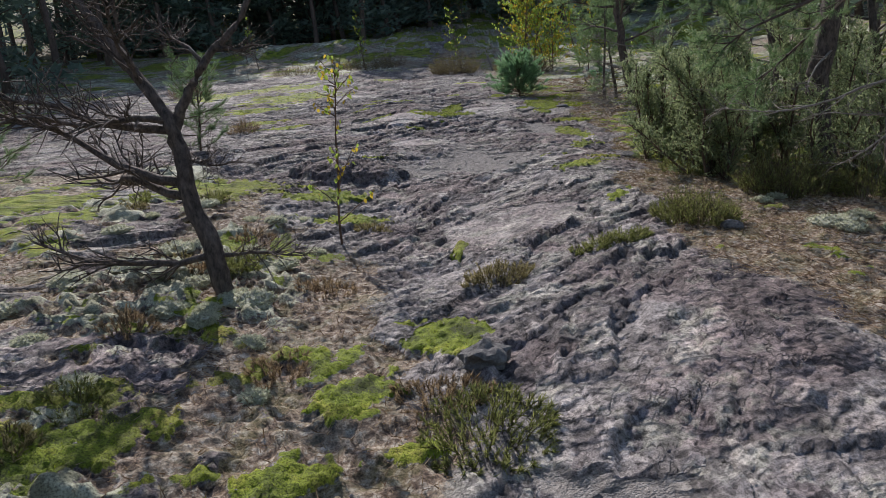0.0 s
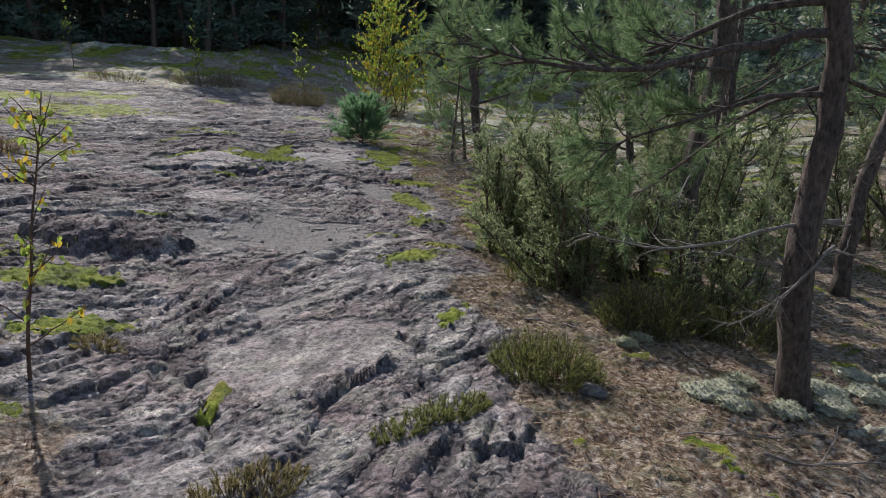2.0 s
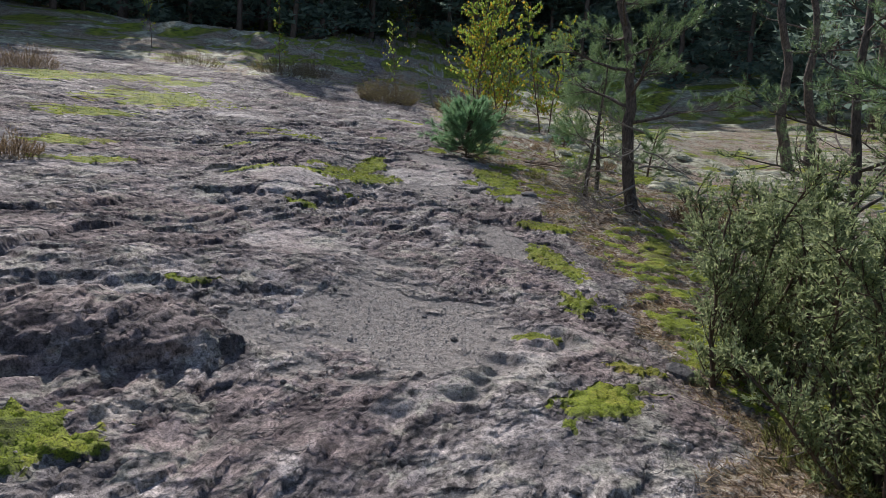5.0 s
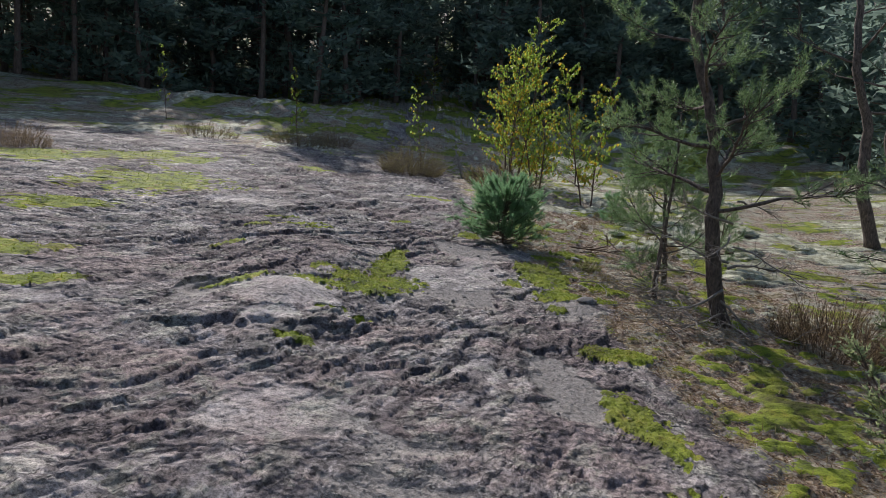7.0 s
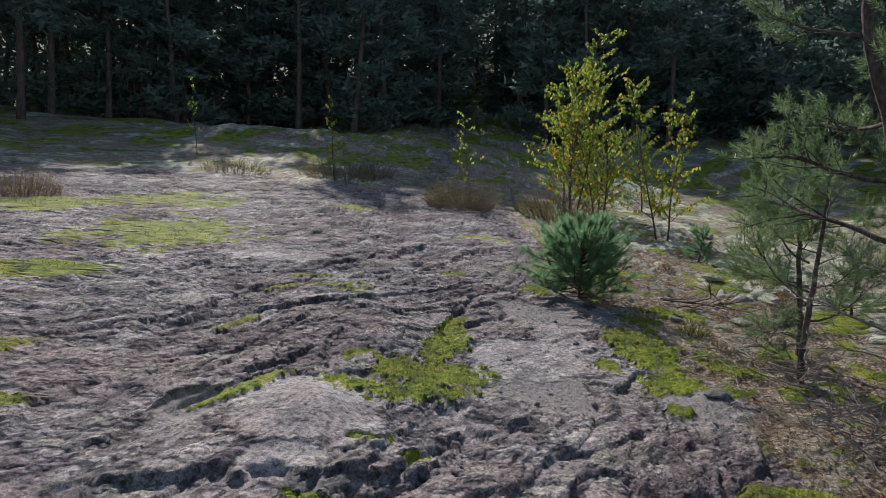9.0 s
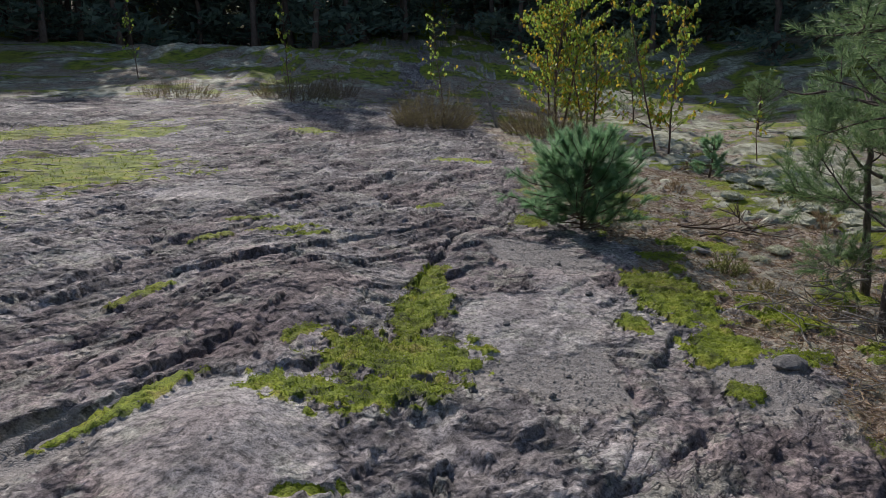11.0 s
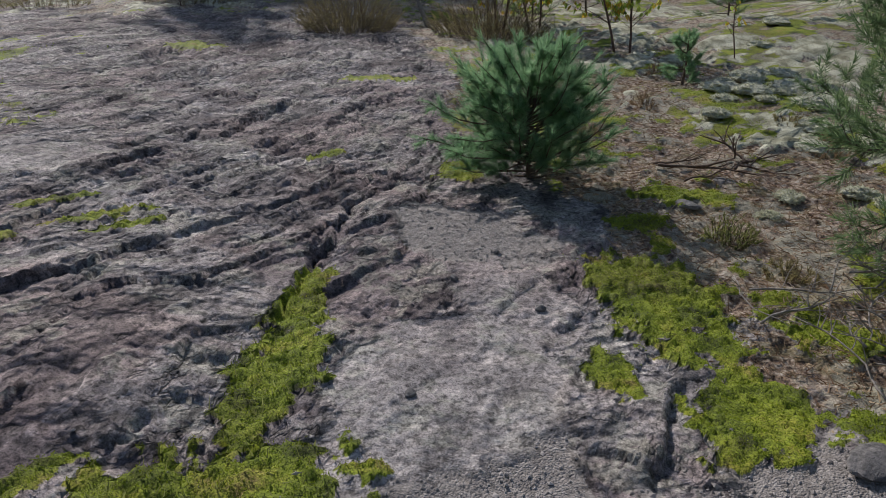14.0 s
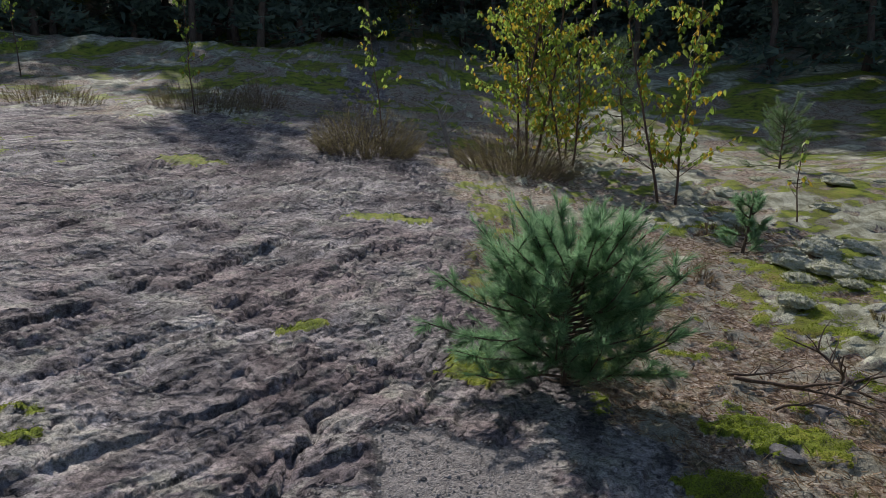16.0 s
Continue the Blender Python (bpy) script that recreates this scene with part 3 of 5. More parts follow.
JUNIPER = leafy("juniper_needle", (0.15, 0.21, 0.12), (0.48, 0.54, 0.28), None, 0.6, 0.45)
HEATH = leafy("heather_shoot", (0.14, 0.125, 0.05), (0.44, 0.38, 0.20), None, 0.55, 0.7)
HEATH_GREEN = leafy("green_heather_shoot", (0.10, 0.12, 0.035), (0.38, 0.40, 0.14), None, 0.5, 0.6)
HEATH_BROWN = leafy("brown_heather_shoot", (0.16, 0.115, 0.07), (0.48, 0.36, 0.22), None, 0.5, 0.7)
LEAF = leafy("birch_leaf", (0.20, 0.34, 0.05), (0.50, 0.62, 0.13), None, 0.6, 0.45)
LEAF_YELLOW = leafy("yellow_birch_leaf", (0.48, 0.29, 0.04), (0.68, 0.56, 0.07), None, 0.65, 0.45)
MOSS_TUFT = leafy("moss_shoot", (0.13, 0.18, 0.012), (0.37, 0.45, 0.035), None, 0.35, 0.8)
LITTER = leafy("fallen_needle", (0.16, 0.08, 0.04), (0.48, 0.36, 0.22), None, 0.1, 0.8)
LICHEN_TIP = leafy("lichen_tip", (0.42, 0.43, 0.31), (0.78, 0.79, 0.62), None, 0.5, 0.9)
LICHEN = woody("reindeer_lichen", (0.34, 0.34, 0.24), (0.70, 0.70, 0.55), 55.0, 1.0, 1.0)


# ---- mesh building ----
class Soup:
    """Vertices and faces of one mesh in the making."""

    def __init__(self):
        self.v, self.f, self.n = [], [], 0

    def put(self, verts, faces):
        verts = np.asarray(verts, float).reshape(-1, 3)
        self.v.append(verts)
        self.f += [tuple(int(i) + self.n for i in f) for f in faces]
        self.n += len(verts)
        return self

    def tube(self, pts, radii, sides=6, rough=0.0, rng=None):
        pts = np.asarray(pts, float)
        ring, verts = np.linspace(0, 2 * np.pi, sides, endpoint=False), []
        tang = np.gradient(pts, axis=0)
        for p, d, r in zip(pts, tang, radii):
            d = d / (np.linalg.norm(d) + 1e-9)
            a = np.cross(d, (0.31, 0.95, 0.1) if abs(d[2]) > 0.8 else (0, 0, 1.0))
            a /= np.linalg.norm(a) + 1e-9
            b = np.cross(d, a)
            rr = r * (1 + (rng.uniform(-rough, rough, sides) if rng is not None and rough else 0))
            verts += list(p + (np.cos(ring) * rr)[:, None] * a + (np.sin(ring) * rr)[:, None] * b)
        faces, k = [], len(pts)
        for i in range(k - 1):
            for j in range(sides):
                faces.append((i * sides + j, i * sides + (j + 1) % sides, (i + 1) * sides + (j + 1) % sides, (i + 1) * sides + j))
        faces += [tuple(range(sides))[::-1], tuple((k - 1) * sides + j for j in range(sides))]
        return self.put(verts, faces)

    def blades(self, roots, dirs, length, width, rng):
        """One sliver a blade."""
        roots, dirs = np.asarray(roots, float).reshape(-1, 3), np.asarray(dirs, float).reshape(-1, 3)
        n = len(roots)
        if not n:
            return self
        dirs = dirs / (np.linalg.norm(dirs, axis=1, keepdims=True) + 1e-9)
        side = np.cross(dirs, rng.normal(size=(n, 3)))
        side /= np.linalg.norm(side, axis=1, keepdims=True) + 1e-9
        length, width = np.broadcast_to(length, (n,))[:, None], np.broadcast_to(width, (n,))[:, None]
        v = np.stack([roots - side * width / 2, roots + side * width / 2, roots + dirs * length], 1).reshape(-1, 3)
        i = np.arange(n) * 3
        return self.put(v, np.stack([i, i + 1, i + 2], 1))

    def mesh(self, name, mat, smooth_shade=False):
        me = bpy.data.meshes.new(name)
        me.from_pydata(np.concatenate(self.v) if self.v else [], [], self.f)
        me.materials.append(mat)
        if smooth_shade:
            me.polygons.foreach_set("use_smooth", [True] * len(me.polygons))
        return me


def part(name, soup, mat, parent=None, label="", smooth_shade=False, kind=""):
    ob = new(name, soup.mesh(name, mat, smooth_shade))
    if parent:
        ob.parent = parent
    else:
        ob.matrix_basis = SLOPE
    return tagged(ob, label, kind=kind)


def thing(name, x, y, label, category, group="", turn=0.0, sink=0.015, upright=True):
    """An Empty on the ground at a place of the plan, upright or square to the slope."""
    ob = new(name)
    ob.empty_display_size = 0.1
    ob.matrix_basis = stand(x, y, -sink, turn) if upright else SLOPE @ pose(x, y, ground_z(x, y) - sink, 0, 0, turn)
    return tagged(ob, label, category, group)


def stand(x, y, lift=0.0, turn=0.0):
    """The pose of an upright thing on the ground at a place of the plan."""
    return Matrix.Translation(SLOPE @ Vector((x, y, ground_z(x, y) + lift))) @ pose(0, 0, 0, 0, 0, turn)


def from_plan(pts, x, y, sink=0.015):
    """Points of the plan, seen from an upright thing that stands at x, y."""
    o = np.array([x, y, ground_z(x, y) - sink])
    return (np.asarray(pts, float) - o) @ np.array(SLOPE.to_3x3()).T


def curve_pts(a, d, length, n, rng, wobble=0.1, rise=0.0):
    """A wandering line from a in the direction d."""
    pts, d = [np.array(a, float)], np.array(d, float) / np.linalg.norm(d)
    for _ in range(n):
        d = d + rng.normal(size=3) * wobble + np.array([0, 0, rise])
        d /= np.linalg.norm(d)
        pts.append(pts[-1] + d * length / n)
    return np.array(pts)


def along(pts, t):
    i = t * (len(pts) - 1)
    k = min(int(i), len(pts) - 2)
    return pts[k] + (pts[k + 1] - pts[k]) * (i - k), pts[k + 1] - pts[k]


def shoot(soup, a, d, length, count, needle, width, rng, spread=0.75):
    """A shoot set all round with needles."""
    d = np.asarray(d, float) / (np.linalg.norm(d) + 1e-9)
    t = rng.uniform(0, 1, count)
    rad = rng.normal(size=(count, 3))
    rad -= (rad @ d)[:, None] * d
    rad /= np.linalg.norm(rad, axis=1, keepdims=True) + 1e-9
    ang = spread * (1.15 - 0.75 * t) * rng.uniform(0.7, 1.3, count)
    soup.blades(np.asarray(a) + d * (t * length)[:, None], d * np.cos(ang)[:, None] + rad * np.sin(ang)[:, None], needle * rng.uniform(0.75, 1.1, count), width, rng)


def limb(tree, a, d, length, r, rng, needle_mat=NEEDLE, wood=BARK, twigs=8, shoots=3, needles=70, needle=0.06, width=0.0042, rise=0.03, bare=0.35, wobble=0.13, dead=False, twig_len=0.4, shoot_len=0.12, label="", dead_wood=DEAD):
    """One branch of a conifer, with its twigs; its needles are a part of their own."""
    s, nd = Soup(), Soup()
    main = curve_pts(a, d, length, 9, rng, wobble, rise)
    s.tube(main, np.linspace(r, r * 0.22, len(main)), 6, 0.15, rng)
    ends = [(main[-1], main[-1] - main[-2])]
    for _ in range(twigs):
        t = rng.uniform(bare, 0.98)
        p, dd = along(main, t)
        dd = dd / np.linalg.norm(dd)
        side = np.cross(dd, (0, 0, 1.0))
        out = dd * 0.7 + side * rng.choice([-1, 1]) * rng.uniform(0.5, 1.0) + np.array([0, 0, rng.uniform(-0.25, 0.5)])
        tw = curve_pts(p, out, twig_len * length * rng.uniform(0.5, 1.1) * (1.15 - 0.6 * t), 5, rng, wobble * 1.3, rise)
        s.tube(tw, np.linspace(r * 0.34, r * 0.12, len(tw)), 4)
        ends.append((tw[-1], tw[-1] - tw[-2]))
        for k in range(shoots - 1):
            q, qd = along(tw, rng.uniform(0.3, 0.95))
            qd = qd / np.linalg.norm(qd) + rng.normal(size=3) * 0.6 + np.array([0, 0, 0.2])
            sub = curve_pts(q, qd, shoot_len * rng.uniform(0.8, 1.6), 3, rng, 0.15, 0.05)
            s.tube(sub, np.linspace(r * 0.16, r * 0.09, len(sub)), 3)
            ends.append((sub[-1], sub[-1] - sub[-2]))
    ob = part("branch", s, dead_wood if dead else wood, tree, label or ("bare grey dead branch" if dead else ""), True)
    if not dead:
        for p, dd in ends:
            dd = dd / (np.linalg.norm(dd) + 1e-9)
            shoot(nd, p - dd * shoot_len * 0.6, dd + np.array([0, 0, 0.15]), shoot_len * rng.uniform(0.8, 1.3), needles, needle, width, rng, 1.05)
        part("needles", nd, needle_mat, ob, "green pine needles in tufts", kind="stuff")
    return ob


def trunk(tree, pts, r0, r1, rng, mat=BARK, sides=12, rough=0.08):
    pts = np.asarray(pts, float)
    s = Soup()
    rad = np.linspace(r0, r1, len(pts))
    rad[0] *= 1.35
    s.tube(pts, rad, sides, rough, rng)
    return part("trunk", s, mat, tree, "", True)


def fine_line(pts, n, rng, wobble=0.012):
    """More points along a bent line, with small irregularities."""
    pts = np.asarray(pts, float)
    t = np.linspace(0, len(pts) - 1, n)
    out = np.stack([np.interp(t, range(len(pts)), pts[:, k]) for k in range(3)], 1)
    out[1:-1] += rng.normal(size=(n - 2, 3)) * wobble
    return out


# ---- the large structure ----
def build_ground():
    xs = axis(0.0175, -1.5, 2.2, ((-7, 1.045), (-420, 1.12)), ((8, 1.045), (420, 1.12)))
    ys = axis(0.0175, 1.7, 15.3, ((-420, 1.12),), ((30, 1.02), (420, 1.08)))
    gx, gy = np.meshgrid(xs, ys)
    z, moss, gravel, litter, lichen, worn, brown, tops = terrain(gx.ravel(), gy.ravel())
    covers = (moss, gravel, litter, lichen)
    co = np.stack([gx.ravel(), gy.ravel(), z], 1)
    w, h = len(xs), len(ys)
    i = (np.arange(h - 1)[:, None] * w + np.arange(w - 1)[None, :]).ravel()
    quads = np.stack([i, i + 1, i + w + 1, i + w], 1)
    me = bpy.data.meshes.new("ground")
    me.vertices.add(len(co))
    me.vertices.foreach_set("co", co.ravel())
    me.loops.add(quads.size)
    me.loops.foreach_set("vertex_index", quads.ravel())
    me.polygons.add(len(quads))
    me.polygons.foreach_set("loop_start", np.arange(len(quads)) * 4)
    me.update(calc_edges=True)
    me.polygons.foreach_set("use_smooth", np.ones(len(quads), bool))
    layer = me.color_attributes.new("cover", "FLOAT_COLOR", "POINT")
    layer.data.foreach_set("color", np.stack(covers, 1).astype(np.float32).ravel())
    tone = me.color_attributes.new("slab", "FLOAT_COLOR", "POINT")
    tone.data.foreach_set("color", np.stack((worn, brown, tops, worn * 0 + 1), 1).astype(np.float32).ravel())
    me.materials.append(GROUND)
    ob = new("ground", me)
    ob.matrix_basis = SLOPE
    return tagged(ob, "grey bedrock with ledges, moss, gravel and brown litter", "ground", kind="structure")


build_ground()


def far_pine(height, crown_from, spread, seed, label):
    rng = np.random.default_rng(seed)
    ob = new("pine_tree")
    tagged(ob, label, "tree", "forest trees")
    line = fine_line([(0, 0, -0.3), (rng.normal() * 0.15, rng.normal() * 0.15, height * 0.5), (rng.normal() * 0.3, rng.normal() * 0.3, height)], 10, rng, 0.04)
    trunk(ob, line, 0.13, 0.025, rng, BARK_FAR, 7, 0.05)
    wood, crown = Soup(), Soup()
    for k in range(34):
        t = crown_from + (1 - crown_from) * (k + rng.uniform()) / 34
        p, _ = along(line, min(t, 0.995))
        a = rng.uniform(0, 6.283)
        reach = spread * (1.12 - t) ** 0.6 * rng.uniform(0.55, 1.15)
        b = curve_pts(p, (math.cos(a), math.sin(a), rng.uniform(-0.25, 0.35)), reach, 2, rng, 0.15, 0.06)
        wood.tube(b, np.linspace(0.03, 0.008, len(b)), 3)
        for q in range(4):
            c, d = along(b, rng.uniform(0.25, 1.0))
            c = c + rng.normal(size=3) * (0.18, 0.18, 0.08)
            n = 12
            dirs = rng.normal(size=(n, 3)) * (1, 1, 0.5) + d / np.linalg.norm(d) * 0.8 + np.array([0, 0, 0.15])
            crown.blades(c + rng.normal(size=(n, 3)) * (0.26, 0.26, 0.12), dirs, rng.uniform(0.24, 0.55, n), rng.uniform(0.11, 0.22, n), rng)
    for k in range(9):
        p, _ = along(line, rng.uniform(min(0.1, crown_from * 0.5), crown_from))
        a = rng.uniform(0, 6.283)
        b = curve_pts(p, (math.cos(a), math.sin(a), -0.1), rng.uniform(0.4, 1.2), 4, rng, 0.2)
        wood.tube(b, np.linspace(0.018, 0.004, len(b)), 3)
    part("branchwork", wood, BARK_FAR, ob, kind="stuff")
    part("crown", crown, NEEDLE_FAR_HAZE, ob, "dark green needle crown with haze in its colour", kind="stuff")
    return ob


def build_forest():
    kinds = [far_pine(13, 0.28, 2.5, 1, "tall pine with bare lower trunk in shaded forest"), far_pine(15, 0.34, 2.9, 2, "tall pine with bare lower trunk in shaded forest"),
             far_pine(11, 0.06, 2.3, 3, "dense dark conifer branched down to the ground"), far_pine(8, 0.02, 2.0, 4, "dense dark conifer branched down to the ground"), far_pine(4.5, 0.02, 1.2, 5, "young dark conifer at the forest edge")]
    rng = np.random.default_rng(77)
    spots = []
    for k in range(5200):
        x, y = rng.uniform(-40, 40), rng.uniform(-20, 66)
        front = (36 if x < -9 else 39) + 1.5 * math.sin(x * 0.5) + (3 if abs(x - 1.5) < 2.2 else 0)
        ahead = y > front
        right = x > 13.5 + 1.3 * math.sin(y * 0.5) and y > -2 and x < 20
        left = x < -13 + 1.2 * math.sin(y * 0.6) and x > -22 and 4 < y < 40
        behind = -13 < y < -9 and abs(x) < 12
        if not (ahead or right or left or behind) or (abs(x - 1.9 - 0.02 * (y - 30)) < 1.1 and 30 < y < 47):
            continue
        gap = 1.5 if ahead and y < 50 else 2.6
        if any((x - a) ** 2 + (y - b) ** 2 < gap * gap for a, b in spots):
            continue
        spots.append((x, y))
    used = set()
    spots.sort(key=lambda p: math.hypot(p[0] * 1.3, p[1] - 10 if p[1] < 30 else (p[1] - 34) * 0.9))
    for x, y in spots[:235]:
        small = y < 41 and x > -20 and x < 6 or x > 6 and y > 12
        k = int(rng.choice(5, p=[0.38, 0.07, 0.45, 0.1, 0.0] if small and x < -3.5 else [0.0, 0.0, 0.3, 0.45, 0.25] if small else [0.25, 0.25, 0.28, 0.17, 0.05]))
        m = stand(x, y, -0.05, rng.uniform(0, 360))
        if k in used:
            ob = copy_thing(kinds[k], m)
        else:
            kinds[k].matrix_basis = m
            used.add(k)
    for k in range(26):
        x, y = -22 + 46 * (k + rng.uniform(0.2, 0.8)) / 26, rng.uniform(50, 56)
        copy_thing(kinds[2 + k % 2], stand(x, y, -0.05, rng.uniform(0, 360)))


build_forest()


# ---- pines beside the rock ----
def bent_bare_pine():
    """The gnarled pine with dead lower branches beside the start of the walk."""
    rng = np.random.default_rng(11)
    bx, by = -1.27, 4.04
    tree = thing("pine_tree", bx, by, "gnarled leaning pine with bare dead branches", "tree")
    rel = lambda pts: from_plan(pts, bx, by)
    stem = rel([(bx, by, ground_z(bx, by) - 0.065), (-1.31, 4.07, 0.23), (-1.43, 4.16, 0.52), (-1.51, 4.26, 0.83), (-1.56, 4.31, 1.0), (-1.71, 4.38, 1.21), (-1.91, 4.46, 1.47), (-2.13, 4.53, 1.75), (-2.3, 4.6, 2.3)])
    trunk(tree, fine_line(stem, 34, rng, 0.006), 0.06, 0.016, rng, BARK, 12, 0.2)
    fork = rel([(-1.55, 4.3, 0.93), (-1.46, 4.36, 1.14), (-1.39, 4.4, 1.28), (-1.31, 4.42, 1.38), (-1.18, 4.47, 1.5), (-1.07, 4.52, 1.68), (-0.95, 4.6, 2.2)])
    s = Soup().tube(fine_line(fork, 20, rng, 0.006), np.linspace(0.034, 0.012, 20), 9, 0.12, rng)
    part("fork", s, BARK, tree, "", True)
    for a, b, r in (((-1.50, 4.22, 0.66), (-2.7, 4.0, 0.66), 0.026), ((-1.46, 4.18, 0.58), (-2.6, 4.5, 0.70), 0.022), ((-1.33, 4.08, 0.26), (-2.2, 3.9, 0.12), 0.02), ((-1.54, 4.3, 0.95), (-2.5, 4.4, 1.1), 0.022),
                    ((-1.55, 4.3, 1.0), (-2.3, 3.9, 1.25), 0.018), ((-1.32, 4.1, 0.25), (-0.85, 4.0, 0.22), 0.012), ((-1.5, 4.25, 0.8), (-1.15, 4.3, 0.72), 0.009), ((-1.7, 4.38, 1.2), (-1.95, 4.3, 1.75), 0.016),
                    ((-1.8, 4.4, 1.3), (-2.5, 4.5, 1.55), 0.016), ((-1.36, 4.4, 1.32), (-1.52, 4.5, 1.75), 0.012), ((-1.3, 4.42, 1.4), (-1.0, 4.3, 1.45), 0.009)):
        a, b = rel(a), rel(b)
        # dark bark in place of pale dead wood: backlit shade put into the colour
        limb(tree, a, b - a, np.linalg.norm(b - a), r * 1.25, rng, dead_wood=BARK, twigs=18, shoots=5, bare=0.12, wobble=0.16, rise=0.0, dead=True, twig_len=0.42, shoot_len=0.12, label="bare dead branch with twigs, backlit shade in its colour")
    for k in range(5):
        limb(tree, rel([(-2.2 - 0.03 * k, 4.57, 1.9 + 0.09 * k)])[0], (rng.normal(), rng.normal(), 0.4), 0.6, 0.012, rng, twigs=6, needles=40)


bent_bare_pine()


def roadside_pine(x, y, height, r, lean, limbs, seed, label, dead_limbs=(), needles=45, twigs=9, mat=NEEDLE, crown_from=0.4, auto=0, reach=1.3):
    rng = np.random.default_rng(seed)
    tree = thing("pine_tree", x, y, label, "tree")
    line = fine_line([(0, 0, -0.05), (lean[0] * 0.4, lean[1] * 0.4, height * 0.4), (lean[0], lean[1], height)], 26, rng, r * 0.12)
    if limbs or dead_limbs:
        line = line @ np.array(SLOPE.to_3x3()).T
    bend = rng.uniform(0, 6.28)
    line[:, 0] += r * 0.6 * (np.sin(line[:, 2] * 3.1 + bend) - math.sin(bend))
    trunk(tree, line, r, r * 0.25, rng, BARK, 14, 0.09)
    for a, b, rr in limbs:
        a, b = from_plan(a, x, y), from_plan(b, x, y)
        limb(tree, a, b - a, np.linalg.norm(b - a), rr, rng, mat, twigs=twigs, needles=needles, bare=0.25, rise=0.015, wobble=0.13, needle=0.07, shoots=5)
    for a, b, rr in dead_limbs:
        a, b = from_plan(a, x, y), from_plan(b, x, y)
        limb(tree, a, b - a, np.linalg.norm(b - a), rr, rng, twigs=12, shoots=4, bare=0.2, rise=0.0, dead=True, wobble=0.14, twig_len=0.34)
    for k in range(auto):
        t = crown_from + (1 - crown_from) * (k + rng.uniform(0, 0.9)) / auto
        p, _ = along(line, min(t, 0.99))
        a = k * 2.4 + rng.uniform(-0.4, 0.4)
        limb(tree, p, (math.cos(a), math.sin(a), rng.uniform(0.0, 0.4)), reach * (1.25 - t) * rng.uniform(0.7, 1.15), r * 0.3 * (1.3 - t), rng, mat, twigs=twigs, needles=needles, bare=0.25)
    return tree


roadside_pine(3.28, 4.94, 6.0, 0.088, (-0.85, 0.2), [((2.98, 5.0, 2.05), (1.2, 5.12, 1.86), 0.028), ((2.96, 5.0, 2.2), (1.5, 5.7, 1.95), 0.024), ((3.02, 5.0, 1.75), (1.9, 5.6, 1.5), 0.018), ((3.0, 5.0, 1.9), (3.9, 5.4, 1.7), 0.018), ((2.95, 5.0, 2.3), (1.9, 4.4, 2.35), 0.02), ((3.02, 5.0, 1.8), (2.3, 6.2, 1.35), 0.016)], 21,
              "pine with flaky brown bark and bare lower branches", [((3.25, 4.94, 1.12), (1.9, 5.05, 1.0), 0.014), ((3.25, 4.94, 0.98), (2.6, 4.85, 0.62), 0.011), ((3.27, 4.94, 0.85), (2.7, 5.4, 0.7), 0.01), ((3.27, 4.96, 1.3), (2.9, 4.7, 1.5), 0.008), ((3.27, 4.96, 0.95), (3.8, 5.2, 0.95), 0.009)],
              needles=85, twigs=11, auto=9, crown_from=0.45, reach=1.7)
roadside_pine(3.75, 7.0, 7.0, 0.12, (-0.3, 0.2), [((3.75, 7.0, 1.9), (2.4, 6.4, 1.75), 0.022), ((3.75, 7.0, 2.2), (2.6, 7.8, 2.0), 0.02)], 22, "thick dark pine trunk among junipers", [((3.7, 7.0, 1.2), (3.0, 6.6, 1.1), 0.012)], auto=16, crown_from=0.42, reach=1.9, needles=55, twigs=11)
roadside_pine(5.14, 6.88, 6.0, 0.075, (0.5, 0.2), [], 23, "dark leaning pine trunk in the shaded wood", [((5.2, 6.9, 0.8), (4.5, 6.7, 0.7), 0.01)], auto=8, crown_from=0.3, reach=1.8, needles=30, twigs=6)
roadside_pine(6.3, 7.3, 6.5, 0.08, (0.1, 0.0), [], 24, "dark leaning pine trunk in the shaded wood", auto=9, crown_from=0.3, reach=1.8, needles=30, twigs=6)
roadside_pine(5.6, 9.4, 5.0, 0.06, (0.2, 0.1), [], 25, "slender pine in the shaded wood", auto=15, crown_from=0.25, reach=1.8, needles=50)
roadside_pine(3.30, 12.14, 4.6, 0.075, (-1.3, 0.3), [], 26, "crooked pine with dead grey lower branches", [((3.2, 12.1, 0.5), (2.5, 11.8, 0.25), 0.014), ((3.2, 12.1, 0.75), (2.4, 12.4, 0.9), 0.012), ((3.2, 12.1, 0.7), (3.9, 12.0, 0.9), 0.014), ((3.2, 12.1, 0.4), (3.9, 11.6, 0.2), 0.012), ((3.15, 12.1, 1.1), (2.5, 11.7, 1.2), 0.012), ((3.15, 12.1, 1.3), (3.7, 12.5, 1.3), 0.01), ((3.25, 12.1, 0.3), (2.6, 11.5, 0.35), 0.01), ((3.2, 12.1, 0.9), (3.8, 11.7, 1.05), 0.01), ((3.2, 12.1, 0.6), (2.7, 12.7, 0.55), 0.01), ((3.15, 12.1, 1.0), (2.9, 11.5, 0.85), 0.009)],
              auto=20, crown_from=0.26, reach=1.25, needles=60, twigs=12)
roadside_pine(2.95, 12.95, 1.9, 0.03, (-0.1, 0.1), [], 27, "small crooked pine beside a larger one", [((2.95, 12.95, 0.4), (2.5, 12.5, 0.3), 0.01)], auto=9, crown_from=0.3, reach=0.9)
